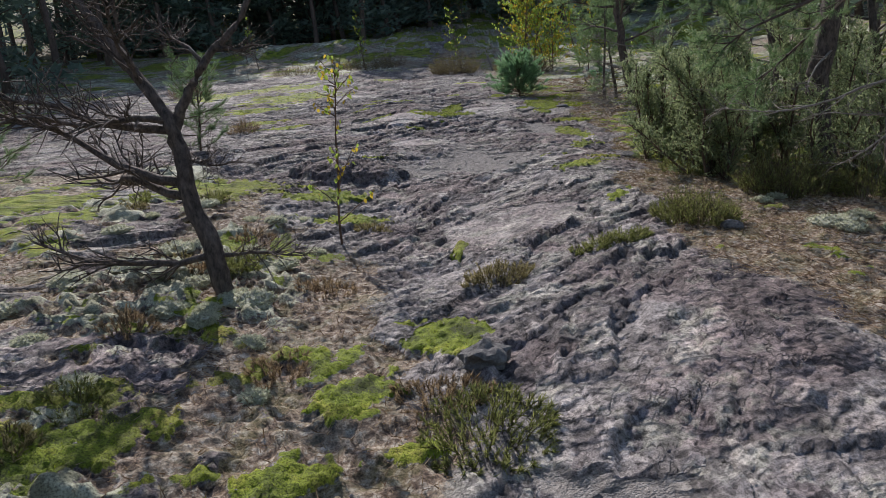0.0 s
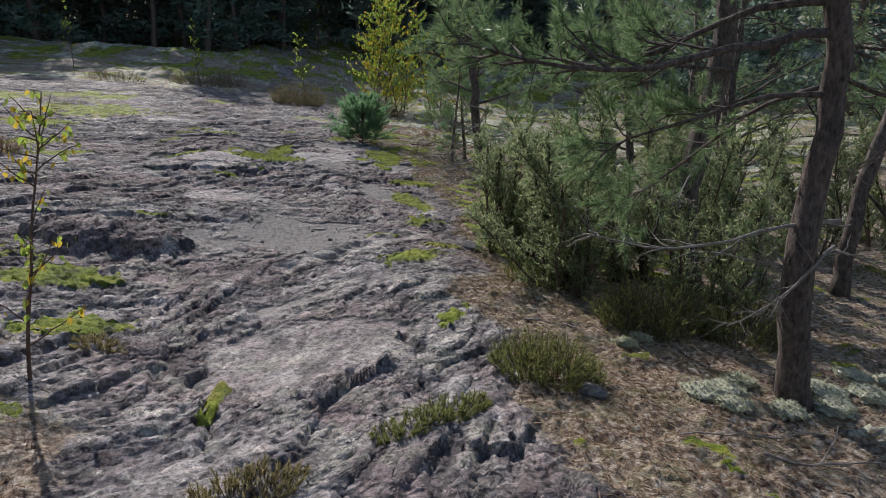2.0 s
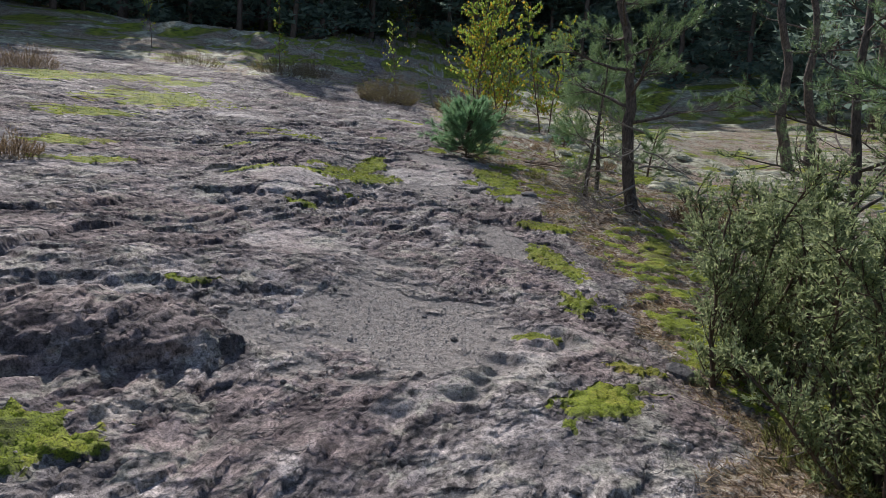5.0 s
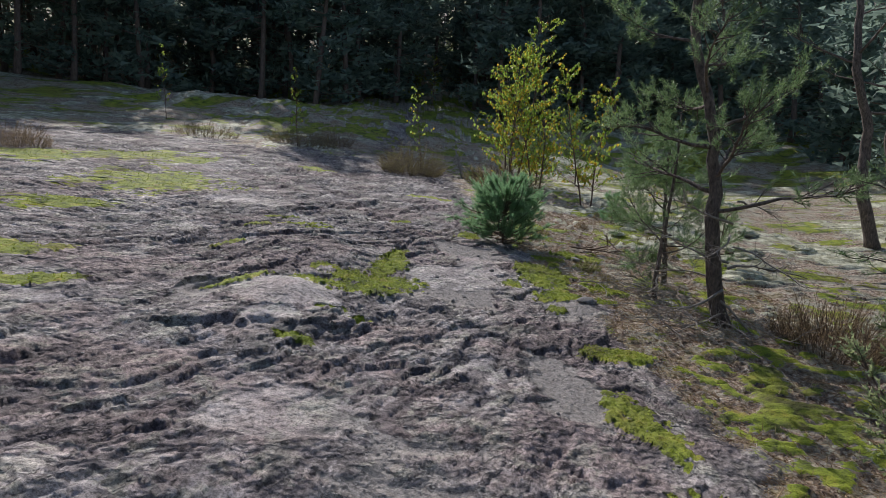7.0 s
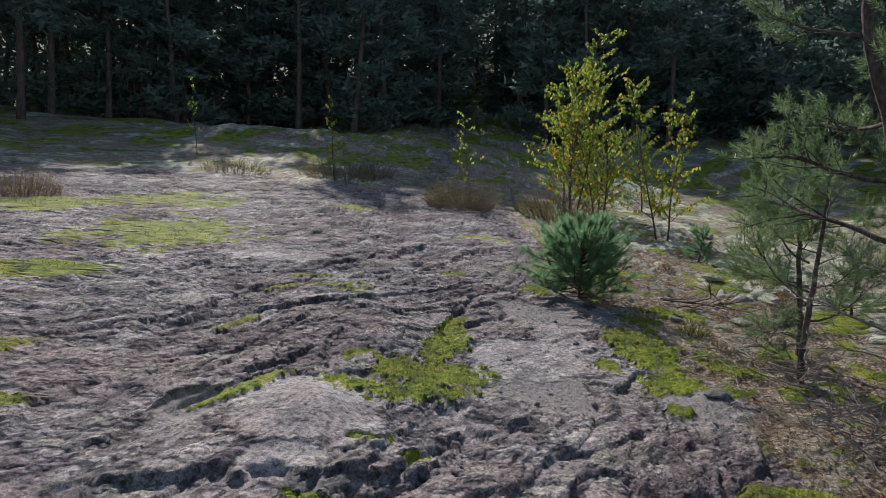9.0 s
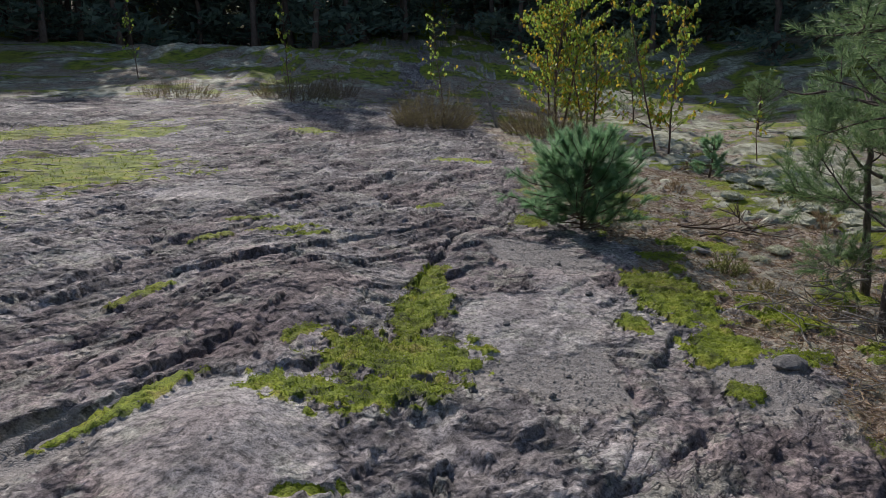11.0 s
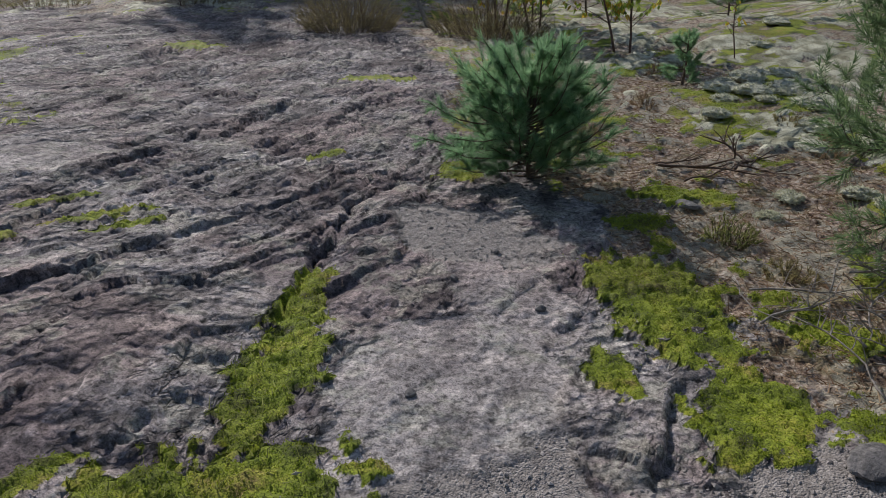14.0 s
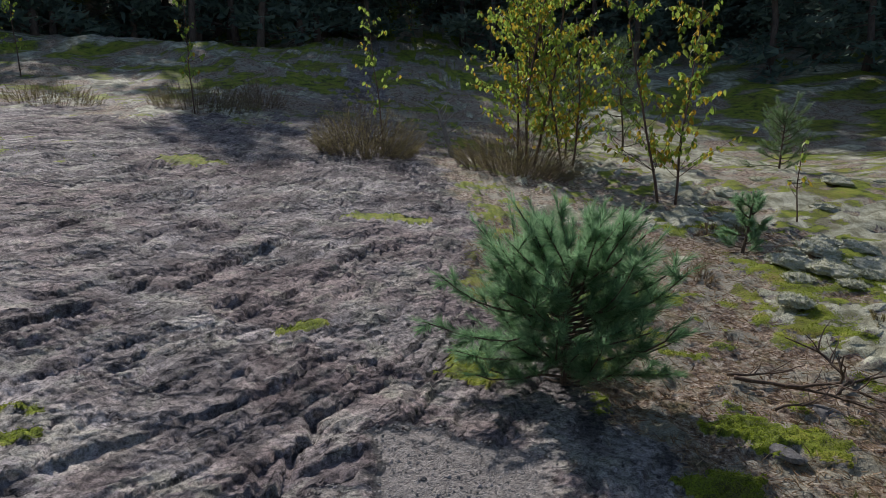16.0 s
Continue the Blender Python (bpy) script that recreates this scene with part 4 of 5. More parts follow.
roadside_pine(3.35, 13.75, 1.75, 0.035, (-0.25, 0.1), [((3.3, 13.75, 0.45), (2.75, 13.85, 0.4), 0.012), ((3.3, 13.75, 0.7), (2.6, 13.6, 0.75), 0.012), ((3.25, 13.75, 0.95), (2.6, 13.8, 1.15), 0.012)], 28, "young pine with sparse branches beside the rock",
              [((3.3, 13.7, 0.3), (2.45, 13.0, 0.3), 0.01), ((3.3, 13.7, 0.25), (2.6, 13.3, 0.2), 0.009)], auto=7, crown_from=0.35, reach=0.8, needles=60)
roadside_pine(8.3, 17.5, 7.0, 0.11, (-0.9, 0.1), [], 29, "dark pine trunk at the edge of the shaded wood", auto=8, crown_from=0.4, reach=2.2, needles=25, twigs=6)
roadside_pine(8.9, 17.9, 7.0, 0.1, (-0.6, 0.1), [], 30, "dark pine trunk at the edge of the shaded wood", auto=8, crown_from=0.4, reach=2.2, needles=25, twigs=6)
# bushy pines added to throw shade on the open ground at the right
roadside_pine(7.3, 6.2, 4.5, 0.07, (-0.2, 0.1), [], 36, "bushy pine added to shade the wood's edge", auto=15, crown_from=0.06, reach=1.5, needles=40, twigs=9)
roadside_pine(6.9, 8.0, 4.0, 0.07, (-0.2, 0.1), [], 37, "bushy pine added to shade the wood's edge", auto=15, crown_from=0.06, reach=1.5, needles=40, twigs=9)
roadside_pine(4.9, 10.6, 4.6, 0.06, (-0.2, 0.1), [], 31, "bushy pine added to shade the wood's edge", auto=14, crown_from=0.12, reach=1.3, needles=35)
roadside_pine(6.3, 11.2, 6.0, 0.08, (-0.3, 0.1), [], 32, "bushy pine added to shade the wood's edge", auto=14, crown_from=0.15, reach=1.8, needles=30, twigs=7)
roadside_pine(7.4, 12.3, 5.0, 0.07, (-0.3, 0.1), [], 34, "bushy pine added to shade the wood's edge", auto=12, crown_from=0.05, reach=1.6, needles=28, twigs=7)
roadside_pine(9.4, 11.0, 6.0, 0.08, (-0.3, 0.1), [], 35, "bushy pine added to shade the wood's edge", auto=12, crown_from=0.05, reach=1.8, needles=28, twigs=7)
roadside_pine(8.2, 9.2, 6.5, 0.08, (-0.3, 0.1), [], 33, "bushy pine added to shade the wood's edge", auto=12, crown_from=0.15, reach=1.8, needles=30, twigs=7)


def young_pine(x, y, height, spread, seed, label, mat=NEEDLE_BLUE, shoots=46, needles=95, needle=0.06):
    """A bushy young pine: a short stem, whorls of branches, each ending in a brush of needles."""
    rng = np.random.default_rng(seed)
    tree = thing("young_pine", x, y, label, "shrub")
    stem = curve_pts((0, 0, -0.03), (0.05, 0, 1), height * 0.92, 8, rng, 0.05)
    part("stem", Soup().tube(stem, np.linspace(0.018, 0.006, len(stem)), 6), TWIG, tree, "", True)
    top = Soup()
    shoot(top, stem[-3], stem[-1] - stem[-3], height * 0.26, int(needles * 1.6), needle, 0.003, rng, 0.6)
    part("leader", top, mat, tree, kind="stuff")
    for k in range(shoots):
        t = 0.06 + 0.82 * (k / shoots) ** 0.8
        p, _ = along(stem, t)
        a = k * 2.399 + rng.uniform(-0.3, 0.3)
        reach = spread * (0.32 + 0.68 * math.sqrt(max(0.0, 1 - t * t))) * rng.uniform(0.5, 1.05)
        b = curve_pts(p, (math.cos(a), math.sin(a), rng.uniform(-0.2, 0.15) + 0.9 * t * t), reach, 6, rng, 0.13, 0.11)
        s, nd = Soup().tube(b, np.linspace(0.007, 0.003, len(b)), 4), Soup()
        shoot(nd, along(b, 0.35)[0], b[-1] - along(b, 0.35)[0], np.linalg.norm(b[-1] - along(b, 0.35)[0]) + 0.05, int(needles * 1.5), needle, 0.003, rng, 0.85)
        for q in range(5):
            c, d = along(b, rng.uniform(0.3, 0.95))
            d = d / np.linalg.norm(d) + rng.normal(size=3) * 0.55 + np.array([0, 0, 0.3])
            ln = rng.uniform(0.06, 0.13) * height / 0.85
            s.tube([c, c + d / np.linalg.norm(d) * ln], [0.003, 0.002], 3)
            shoot(nd, c, d, ln, needles, needle, 0.003, rng, 0.95)
        br = part("branch", s, TWIG, tree)
        part("needles", nd, mat, br, kind="stuff")
    return tree


young_pine(1.72, 15.43, 0.75, 0.76, 41, "bushy blue-green young pine growing beside the rock", shoots=100, needles=130, needle=0.07)
young_pine(3.95, 18.05, 0.62, 0.22, 42, "thin young pine seedling among lichen", shoots=14)
young_pine(6.45, 22.1, 1.0, 0.55, 43, "bright green young pine among pale lichen", NEEDLE, 34, 70, 0.07)
young_pine(-3.1, 9.4, 1.25, 0.6, 44, "green young pine behind mossy rock", NEEDLE, 34, 70, 0.07)
young_pine(-5.2, 8.2, 0.8, 0.7, 45, "low green pine bush on the mossy slope", NEEDLE, 30, 70, 0.07)
young_pine(3.5, 22.9, 1.5, 0.6, 46, "dark green young pine behind birches", NEEDLE, 34, 70, 0.07)
young_pine(4.6, 23.6, 1.9, 0.6, 47, "dark green young pine behind birches", NEEDLE, 34, 60, 0.07)
young_pine(4.6, 15.2, 0.9, 0.4, 48, "small pine seedling among pale lichen", NEEDLE, 16, 60)


# ---- junipers ----
def juniper(x, y, height, spread, stems, seed, label):
    rng = np.random.default_rng(seed)
    bush = thing("juniper_bush", x, y, label, "shrub", "junipers beside the rock")
    for k in range(stems):
        a = rng.uniform(0, 6.283)
        h = height * rng.uniform(0.6, 1.05)
        out = spread * rng.uniform(0.25, 1.0)
        root = np.array([math.cos(a) * out * 0.55, math.sin(a) * out * 0.55, -0.06])
        st = curve_pts(root, (math.cos(a) * out / h * 0.9, math.sin(a) * out / h * 0.9, 1), h * 1.08, 9, rng, 0.13, 0.03)
        s, nd = Soup().tube(st, np.linspace(0.016, 0.004, len(st)), 5, 0.1, rng), Soup()
        for q in range(int(36 * h)):
            t = rng.uniform(0.03, 1.0)
            p, d = along(st, t)
            d = d / np.linalg.norm(d) * 0.7 + rng.normal(size=3) * 0.6 + np.array([0, 0, 0.25])
            ln = rng.uniform(0.1, 0.34) * (1.15 - 0.7 * t)
            tw = curve_pts(p, d, ln, 4, rng, 0.15, 0.06)
            s.tube(tw, np.linspace(0.005, 0.002, len(tw)), 3)
            shoot(nd, tw[1], tw[-1] - tw[1], ln * 0.8, 17, 0.027, 0.0115, rng, 1.0)
            for w in range(5):
                c, cd = along(tw, rng.uniform(0.2, 1.0))
                cd = cd / np.linalg.norm(cd) + rng.normal(size=3) * 0.6 + np.array([0, 0, 0.2])
                shoot(nd, c, cd, rng.uniform(0.05, 0.12), 11, 0.027, 0.0115, rng, 1.0)
        stem_ob = part("stem", s, TWIG, bush, "", True)
        part("foliage", nd, JUNIPER, stem_ob, "grey-green prickly juniper needles", kind="stuff")
    return bush


juniper(2.50, 7.72, 1.45, 0.48, 13, 51, "dense grey-green juniper bush at the rock's edge")
juniper(2.66, 6.85, 1.25, 0.5, 13, 52, "dense grey-green juniper bush at the rock's edge")
juniper(3.35, 7.3, 1.6, 0.45, 10, 53, "tall ragged juniper bush behind others")
juniper(3.0, 8.7, 1.25, 0.4, 9, 54, "open juniper bush with visible stems")
juniper(3.5, 6.3, 1.0, 0.45, 9, 55, "low shaded juniper bush below a pine")
juniper(4.5, 8.6, 1.5, 0.5, 9, 56, "tall ragged juniper bush behind others")
juniper(4.3, 7.6, 1.2, 0.5, 8, 57, "low ragged juniper bush in the shaded wood")
juniper(5.9, 8.3, 1.4, 0.6, 8, 58, "tall ragged juniper bush in the shaded wood")
juniper(7.2, 8.6, 1.5, 0.7, 8, 59, "tall ragged juniper bush in the shaded wood")
juniper(5.0, 9.4, 1.7, 0.6, 9, 60, "tall ragged juniper bush in the shaded wood")
juniper(3.9, 9.6, 1.1, 0.4, 7, 61, "open juniper bush with visible stems")


# ---- heather and dwarf shrubs ----
def heather(x, y, rx, ry, height, count, mat, seed, label, turn=0.0, lean=0.6):
    rng = np.random.default_rng(seed)
    bush = thing("heather_clump", x, y, label, "shrub", "heather clumps", turn, upright=False)
    z0 = ground_z(x, y) - 0.015
    wood, green = Soup(), Soup()
    a, r = rng.uniform(0, 6.283, count), np.sqrt(rng.uniform(0, 1, count))
    lx, ly = np.cos(a) * r * rx, np.sin(a) * r * ry
    c, s_ = math.cos(radians(turn)), math.sin(radians(turn))
    gz = terrain(x + lx * c - ly * s_, y + lx * s_ + ly * c)[0] - z0
    for i in range(count):
        h = height * rng.uniform(0.55, 1.05) * (1.12 - 0.72 * r[i] ** 2)
        d = np.array([np.cos(a[i]) * r[i] * lean + rng.normal() * 0.18, np.sin(a[i]) * r[i] * lean + rng.normal() * 0.18, 1])
        st = curve_pts((lx[i], ly[i], gz[i] - 0.01), d, h, 3, rng, 0.12)
        wood.tube(st, [0.0022, 0.002, 0.0016, 0.001], 3)
        n = 20
        t = rng.uniform(0.1, 1.0, n)
        root = np.stack([np.interp(t * 3, range(4), st[:, k]) for k in range(3)], 1)
        green.blades(root, rng.normal(size=(n, 3)) * 0.6 + d / np.linalg.norm(d) * 1.1, rng.uniform(0.012, 0.035, n) * (1 + height), rng.uniform(0.004, 0.007, n), rng)
    part("stem", wood, TWIG, bush, kind="stuff")
    part("foliage", green, mat, bush, kind="stuff")
    return bush


heather(0.14, 2.42, 0.24, 0.28, 0.10, 240, HEATH_GREEN, 61, "dark green heather clump beside a stone", lean=1.0)
heather(-0.02, 2.7, 0.2, 0.14, 0.08, 110, HEATH_BROWN, 77, "reddish dwarf shrub at the foot of a stone", lean=1.0)
heather(1.86, 5.18, 0.30, 0.24, 0.24, 330, HEATH_GREEN, 62, "green heather clump in brown needle litter", -20)
heather(0.32, 4.12, 0.24, 0.1, 0.11, 130, HEATH, 63, "low brownish heather in a rock hollow", 30)
heather(1.12, 4.62, 0.36, 0.09, 0.09, 170, HEATH_GREEN, 64, "low green heather along a rock edge", 32)
heather(0.5, 21.65, 0.6, 0.46, 0.74, 560, HEATH, 65, "olive brown heather clump on the bare rock", lean=1.1)
heather(2.5, 21.45, 0.75, 0.5, 0.66, 600, HEATH, 66, "olive heather clump below yellow birches", lean=1.1)
heather(-6.3, 18.8, 0.5, 0.4, 0.5, 260, HEATH_BROWN, 67, "reddish withered heather on mossy rock")
heather(-2.3, 24.6, 0.9, 0.6, 0.5, 380, HEATH, 68, "olive heather at the foot of a sapling")
heather(-1.5, 25.6, 0.4, 0.3, 0.6, 160, HEATH_BROWN, 69, "pale dry grass tuft on shaded rock")
heather(-2.95, 11.0, 0.22, 0.18, 0.24, 130, HEATH_BROWN, 70, "small dark heather clump in moss")
heather(2.95, 6.05, 0.42, 0.26, 0.42, 420, HEATH_GREEN, 71, "dark green dwarf shrub below junipers", 10)
heather(3.6, 5.9, 0.35, 0.25, 0.32, 240, HEATH_GREEN, 72, "dark green dwarf shrub below junipers", 10)
heather(2.35, 7.0, 0.2, 0.3, 0.16, 150, HEATH_GREEN, 73, "low green dwarf shrub at the litter's edge")
heather(2.6, 14.3, 0.12, 0.12, 0.16, 60, HEATH_GREEN, 74, "small green tuft beside moss")
heather(4.25, 11.9, 0.55, 0.4, 0.5, 420, HEATH_BROWN, 76, "reddish brown withered heather below a crooked pine")
heather(-4.6, 24.2, 0.8, 0.5, 0.35, 220, HEATH, 75, "olive heather on shaded rock")

rng = np.random.default_rng(17)
for k in range(16):
    heather(rng.uniform(-2.9, -0.35), rng.uniform(2.3, 6.4), rng.uniform(0.1, 0.22), rng.uniform(0.08, 0.18), rng.uniform(0.05, 0.12), 70, [HEATH_BROWN, HEATH, HEATH_GREEN][k % 3], 600 + k, "low withered heather among moss and lichen", rng.uniform(0, 180), 0.8)
for k in range(9):
    heather(rng.uniform(2.3, 4.6), rng.uniform(13.8, 19.0), rng.uniform(0.08, 0.2), rng.uniform(0.08, 0.16), rng.uniform(0.05, 0.12), 60, [HEATH_BROWN, HEATH][k % 2], 640 + k, "low withered heather among pale lichen", rng.uniform(0, 180), 0.8)


# ---- birch saplings ----
def leaf_mesh(name, mat, size):
    pts = np.array([(0, 0, 0), (0.32, 0.28, 0.05), (0.26, 0.62, 0.02), (0, 1.0, -0.08), (-0.26, 0.62, 0.02), (-0.32, 0.28, 0.05), (0, 0.45, -0.03)]) * size
    return Soup().put(pts, [(0, 1, 6), (1, 2, 6), (2, 3, 6), (3, 4, 6), (4, 5, 6), (5, 0, 6)]).mesh(name, mat)


LEAF_MESHES = [leaf_mesh("leaf", LEAF, 0.062), leaf_mesh("leaf", LEAF, 0.075), leaf_mesh("leaf", LEAF_YELLOW, 0.062), leaf_mesh("leaf", LEAF_YELLOW, 0.054)]


def birch(x, y, height, stems, twigs, leaves, seed, label, spread=0.25, yellow=0.4, single=120, lean=(0, 0), low=0.2, leaf_size=1.0):
    rng = np.random.default_rng(seed)
    tree = thing("birch_sapling", x, y, label, "tree", "birch saplings")
    spots = []
    for k in range(stems):
        a = rng.uniform(0, 6.283)
        h = height * (1 if k == 0 else rng.uniform(0.6, 0.95))
        off = 0.0 if stems == 1 else 0.12
        st = curve_pts((math.cos(a) * off, math.sin(a) * off, -0.03), (lean[0] + math.cos(a) * off * 1.5, lean[1] + math.sin(a) * off * 1.5, 1), h, 10, rng, 0.05)
        s, branches = Soup().tube(st, np.linspace(0.006 + 0.0035 * height, 0.003, len(st)), 6, 0.08, rng), []
        for q in range(twigs):
            t = rng.uniform(low, 0.97)
            p, d = along(st, t)
            b = rng.uniform(0, 6.283)
            tw = curve_pts(p, (math.cos(b), math.sin(b), rng.uniform(0.5, 1.3)), spread * height * rng.uniform(0.4, 1.1) * (1.2 - 0.8 * t), 5, rng, 0.12, -0.02)
            branches.append(Soup().tube(tw, np.linspace(0.0045, 0.0015, len(tw)), 4))
            for w in range(max(1, leaves // (twigs * stems))):
                c, _ = along(tw, rng.uniform(0.25, 1.0))
                spots.append(c + rng.normal(size=3) * 0.012)
        stem_ob = part("stem", s, BIRCH_BARK, tree, "", True)
        for tw in branches:
            part("twig", tw, BIRCH_BARK, stem_ob)
    rest = [Soup(), Soup()]
    for i, c in enumerate(spots):
        ye = rng.uniform() < yellow * (1.5 - c[2] / height)
        turn = Euler((rng.uniform(-2.4, -0.7), rng.uniform(-0.6, 0.6), rng.uniform(0, 6.283)))
        if i < single:
            ob = new("leaf", LEAF_MESHES[int(rng.integers(2, 4)) if ye else int(rng.integers(0, 2))])
            ob.parent = tree
            ob.matrix_basis = Matrix.LocRotScale(c, turn, (leaf_size,) * 3)
        else:
            me = LEAF_MESHES[2 if ye else 0]
            co = np.array([v.co for v in me.vertices]) @ np.array(turn.to_matrix()).T * rng.uniform(0.8, 1.4) + c
            rest[int(ye)].put(co, [(0, 1, 6), (1, 2, 6), (2, 3, 6), (3, 4, 6), (4, 5, 6), (5, 0, 6)])
    for soup, mat, name in ((rest[0], LEAF, "green_leaves"), (rest[1], LEAF_YELLOW, "yellow_leaves")):
        if soup.n:
            part(name, soup, mat, tree, kind="stuff")
    return tree


birch(-0.74, 5.15, 1.4, 1, 26, 130, 81, "slender birch sapling with sparse yellow-green leaves", 0.3, 0.5, 140, (0.0, -0.03), 0.15, 0.62)
birch(2.75, 22.2, 4.0, 4, 44, 4000, 82, "birch clump with green and yellow autumn leaves", 0.30, 0.28, 200, low=0.08)
birch(3.95, 19.9, 3.0, 2, 40, 1500, 83, "birch sapling with bare lower twigs and yellowing leaves", 0.30, 0.3, 200, low=0.12)
birch(0.72, 22.1, 1.95, 1, 16, 90, 84, "slender birch sapling with few green leaves", 0.22, 0.2, 80)
birch(-2.3, 24.0, 2.0, 1, 18, 130, 85, "slender birch sapling with green leaves on shaded rock", 0.2, 0.1, 80)
birch(5.1, 19.2, 0.9, 1, 9, 26, 86, "tiny birch sapling with yellow-green leaves", 0.3, 0.4, 40)
birch(3.4, 22.3, 3.3, 2, 40, 1500, 87, "birch sapling with green and yellow leaves", 0.30, 0.3, 60, low=0.08)
birch(-6.6, 27.5, 2.2, 1, 16, 90, 88, "slender birch sapling with green leaves on shaded rock", 0.2, 0.1, 40)
birch(1.55, 43.0, 2.6, 1, 16, 110, 89, "slender birch beside the far path", 0.2, 0.1, 10)


# ---- stones, lichen cushions, sticks ----
def boulder(name, x, y, size, seed, label, category, mat=STONE, flat=0.6, rough=0.35, sink=0.25, detail=2, group=""):
    rng = np.random.default_rng(seed)
    bm = bmesh.new()
    bmesh.ops.create_icosphere(bm, subdivisions=detail, radius=1.0)
    cuts = rng.normal(size=(7, 3))
    cuts /= np.linalg.norm(cuts, axis=1, keepdims=True)
    reach = rng.uniform(0.55, 0.95, 7)
    scale = np.array([1, rng.uniform(0.65, 1.0), flat]) * size
    for v in bm.verts:
        p = np.array(v.co)
        for c, k in zip(cuts, reach):
            d = p @ c - k
            if d > 0:
                p = p - c * d
        p = p * (1 + rough * 0.4 * noise.noise(Vector(p * 2.1) + Vector((seed, 0, 0))))
        v.co = p * scale
    me = bpy.data.meshes.new(name)
    bm.to_mesh(me)
    bm.free()
    me.materials.append(mat)
    ob = new(name, me)
    ob.matrix_basis = SLOPE @ pose(x, y, ground_z(x, y) + size * flat * (0.5 - sink), rng.uniform(-8, 8), rng.uniform(-8, 8), rng.uniform(0, 360))
    return tagged(ob, label, category, group)


boulder("stone", 0.16, 2.93, 0.13, 1, "grey lichen-spotted stone beside heather", "stone", flat=0.5, detail=3, rough=1.1, sink=0.35)
boulder("stone", 2.02, 4.93, 0.085, 2, "grey stone beside a heather clump", "stone")
boulder("stone", 2.1, 12.42, 0.12, 3, "pale angular stone in needle litter", "stone", flat=0.4, detail=3, sink=0.5)
boulder("stone", 0.72, 13.02, 0.028, 4, "small round dark stone lying on bare rock", "stone")
boulder("stone", 2.05, 7.85, 0.09, 5, "grey stone at the litter's edge", "stone")
boulder("stone", 2.6, 14.85, 0.09, 6, "flat grey stone among moss", "stone", flat=0.3, sink=0.5, detail=3)
boulder("stone", 3.05, 15.25, 0.11, 7, "flat grey stone beside dead twigs", "stone", flat=0.25, sink=0.5, detail=3)
for k, (x, y) in enumerate([(0.6, 12.25), (0.82, 12.1), (0.95, 12.35), (0.72, 11.9), (1.0, 13.9), (1.25, 14.15), (0.95, 14.5), (1.35, 13.6), (0.2, 8.05), (0.65, 8.5), (0.3, 8.9), (0.8, 8.15), (-0.1, 7.5), (0.05, 7.9), (1.0, 9.0), (1.15, 9.6), (1.3, 9.9),
                            (1.1, 6.6), (0.85, 6.45), (1.3, 12.0), (1.55, 12.2), (0.75, 1.9), (0.45, 2.0), (1.6, 11.3)]):
    boulder("stone", x, y, 0.014 + 0.02 * ((k * 37) % 10) / 10, 20 + k, "small loose angular stone on gravel", "stone", detail=1, flat=0.7, group="loose stones")


def lichen_cushion(x, y, size, seed):
    rng = np.random.default_rng(seed)
    bm = bmesh.new()
    bmesh.ops.create_icosphere(bm, subdivisions=3, radius=1.0)
    for v in bm.verts:
        p = Vector(v.co)
        k = 1 + 0.25 * noise.noise(p * 1.4 + Vector((seed, 0, 0))) + 0.55 * (0.42 - noise.voronoi(p * 2.6 + Vector((0, seed, 0)))[0][0]) + 0.10 * noise.noise(p * 13)
        v.co = Vector((p.x, p.y * 0.85, max(p.z, -0.3) * 0.36)) * size * 1.1 * k
    me = bpy.data.meshes.new("lichen_cushion")
    bm.to_mesh(me)
    bm.free()
    me.materials.append(LICHEN)
    ob = new("lichen_cushion", me)
    co = np.array([v.co for v in me.vertices])
    co = co[co[:, 2] > -0.05 * size]
    pick = co[rng.integers(0, len(co), 1300)]
    fuzz = Soup().blades(pick * 0.98, pick + rng.normal(size=pick.shape) * size * 0.5, rng.uniform(0.010, 0.024, 1300), rng.uniform(0.005, 0.010, 1300), rng)
    part("fuzz", fuzz, LICHEN_TIP, ob, kind="stuff")
    ob.matrix_basis = SLOPE @ pose(x, y, ground_z(x, y) + size * 0.08, 0, 0, rng.uniform(0, 360))
    return tagged(ob, "pale grey-green reindeer lichen cushion on litter", "lichen", "lichen cushions")


CUSHIONS = [(-1.05, 3.85, 0.11), (-1.5, 3.75, 0.1), (-1.25, 3.55, 0.08), (-0.95, 3.3, 0.07), (-1.7, 4.3, 0.13), (-2.0, 4.5, 0.14), (-2.25, 4.2, 0.12), (-1.85, 4.9, 0.12), (-1.3, 4.75, 0.1), (-1.05, 4.6, 0.09), (-0.8, 2.75, 0.06),
            (2.72, 4.98, 0.12), (2.88, 5.02, 0.13), (2.8, 4.85, 0.09), (3.02, 5.12, 0.08), (3.1, 4.78, 0.1), (3.45, 4.85, 0.12), (3.55, 5.05, 0.13), (3.8, 5.0, 0.12), (3.95, 5.3, 0.11), (4.2, 5.2, 0.14), (2.55, 5.65, 0.07), (2.7, 5.75, 0.06),
            (3.98, 15.75, 0.17), (4.35, 15.6, 0.15), (4.2, 16.1, 0.14), (3.6, 16.6, 0.12), (4.7, 16.8, 0.2), (4.3, 17.3, 0.16), (4.9, 17.6, 0.22), (3.3, 14.9, 0.09), (3.0, 14.6, 0.07)]
for k, (x, y, r) in enumerate(CUSHIONS):
    lichen_cushion(x, y, r, 100 + k)
rng = np.random.default_rng(5)
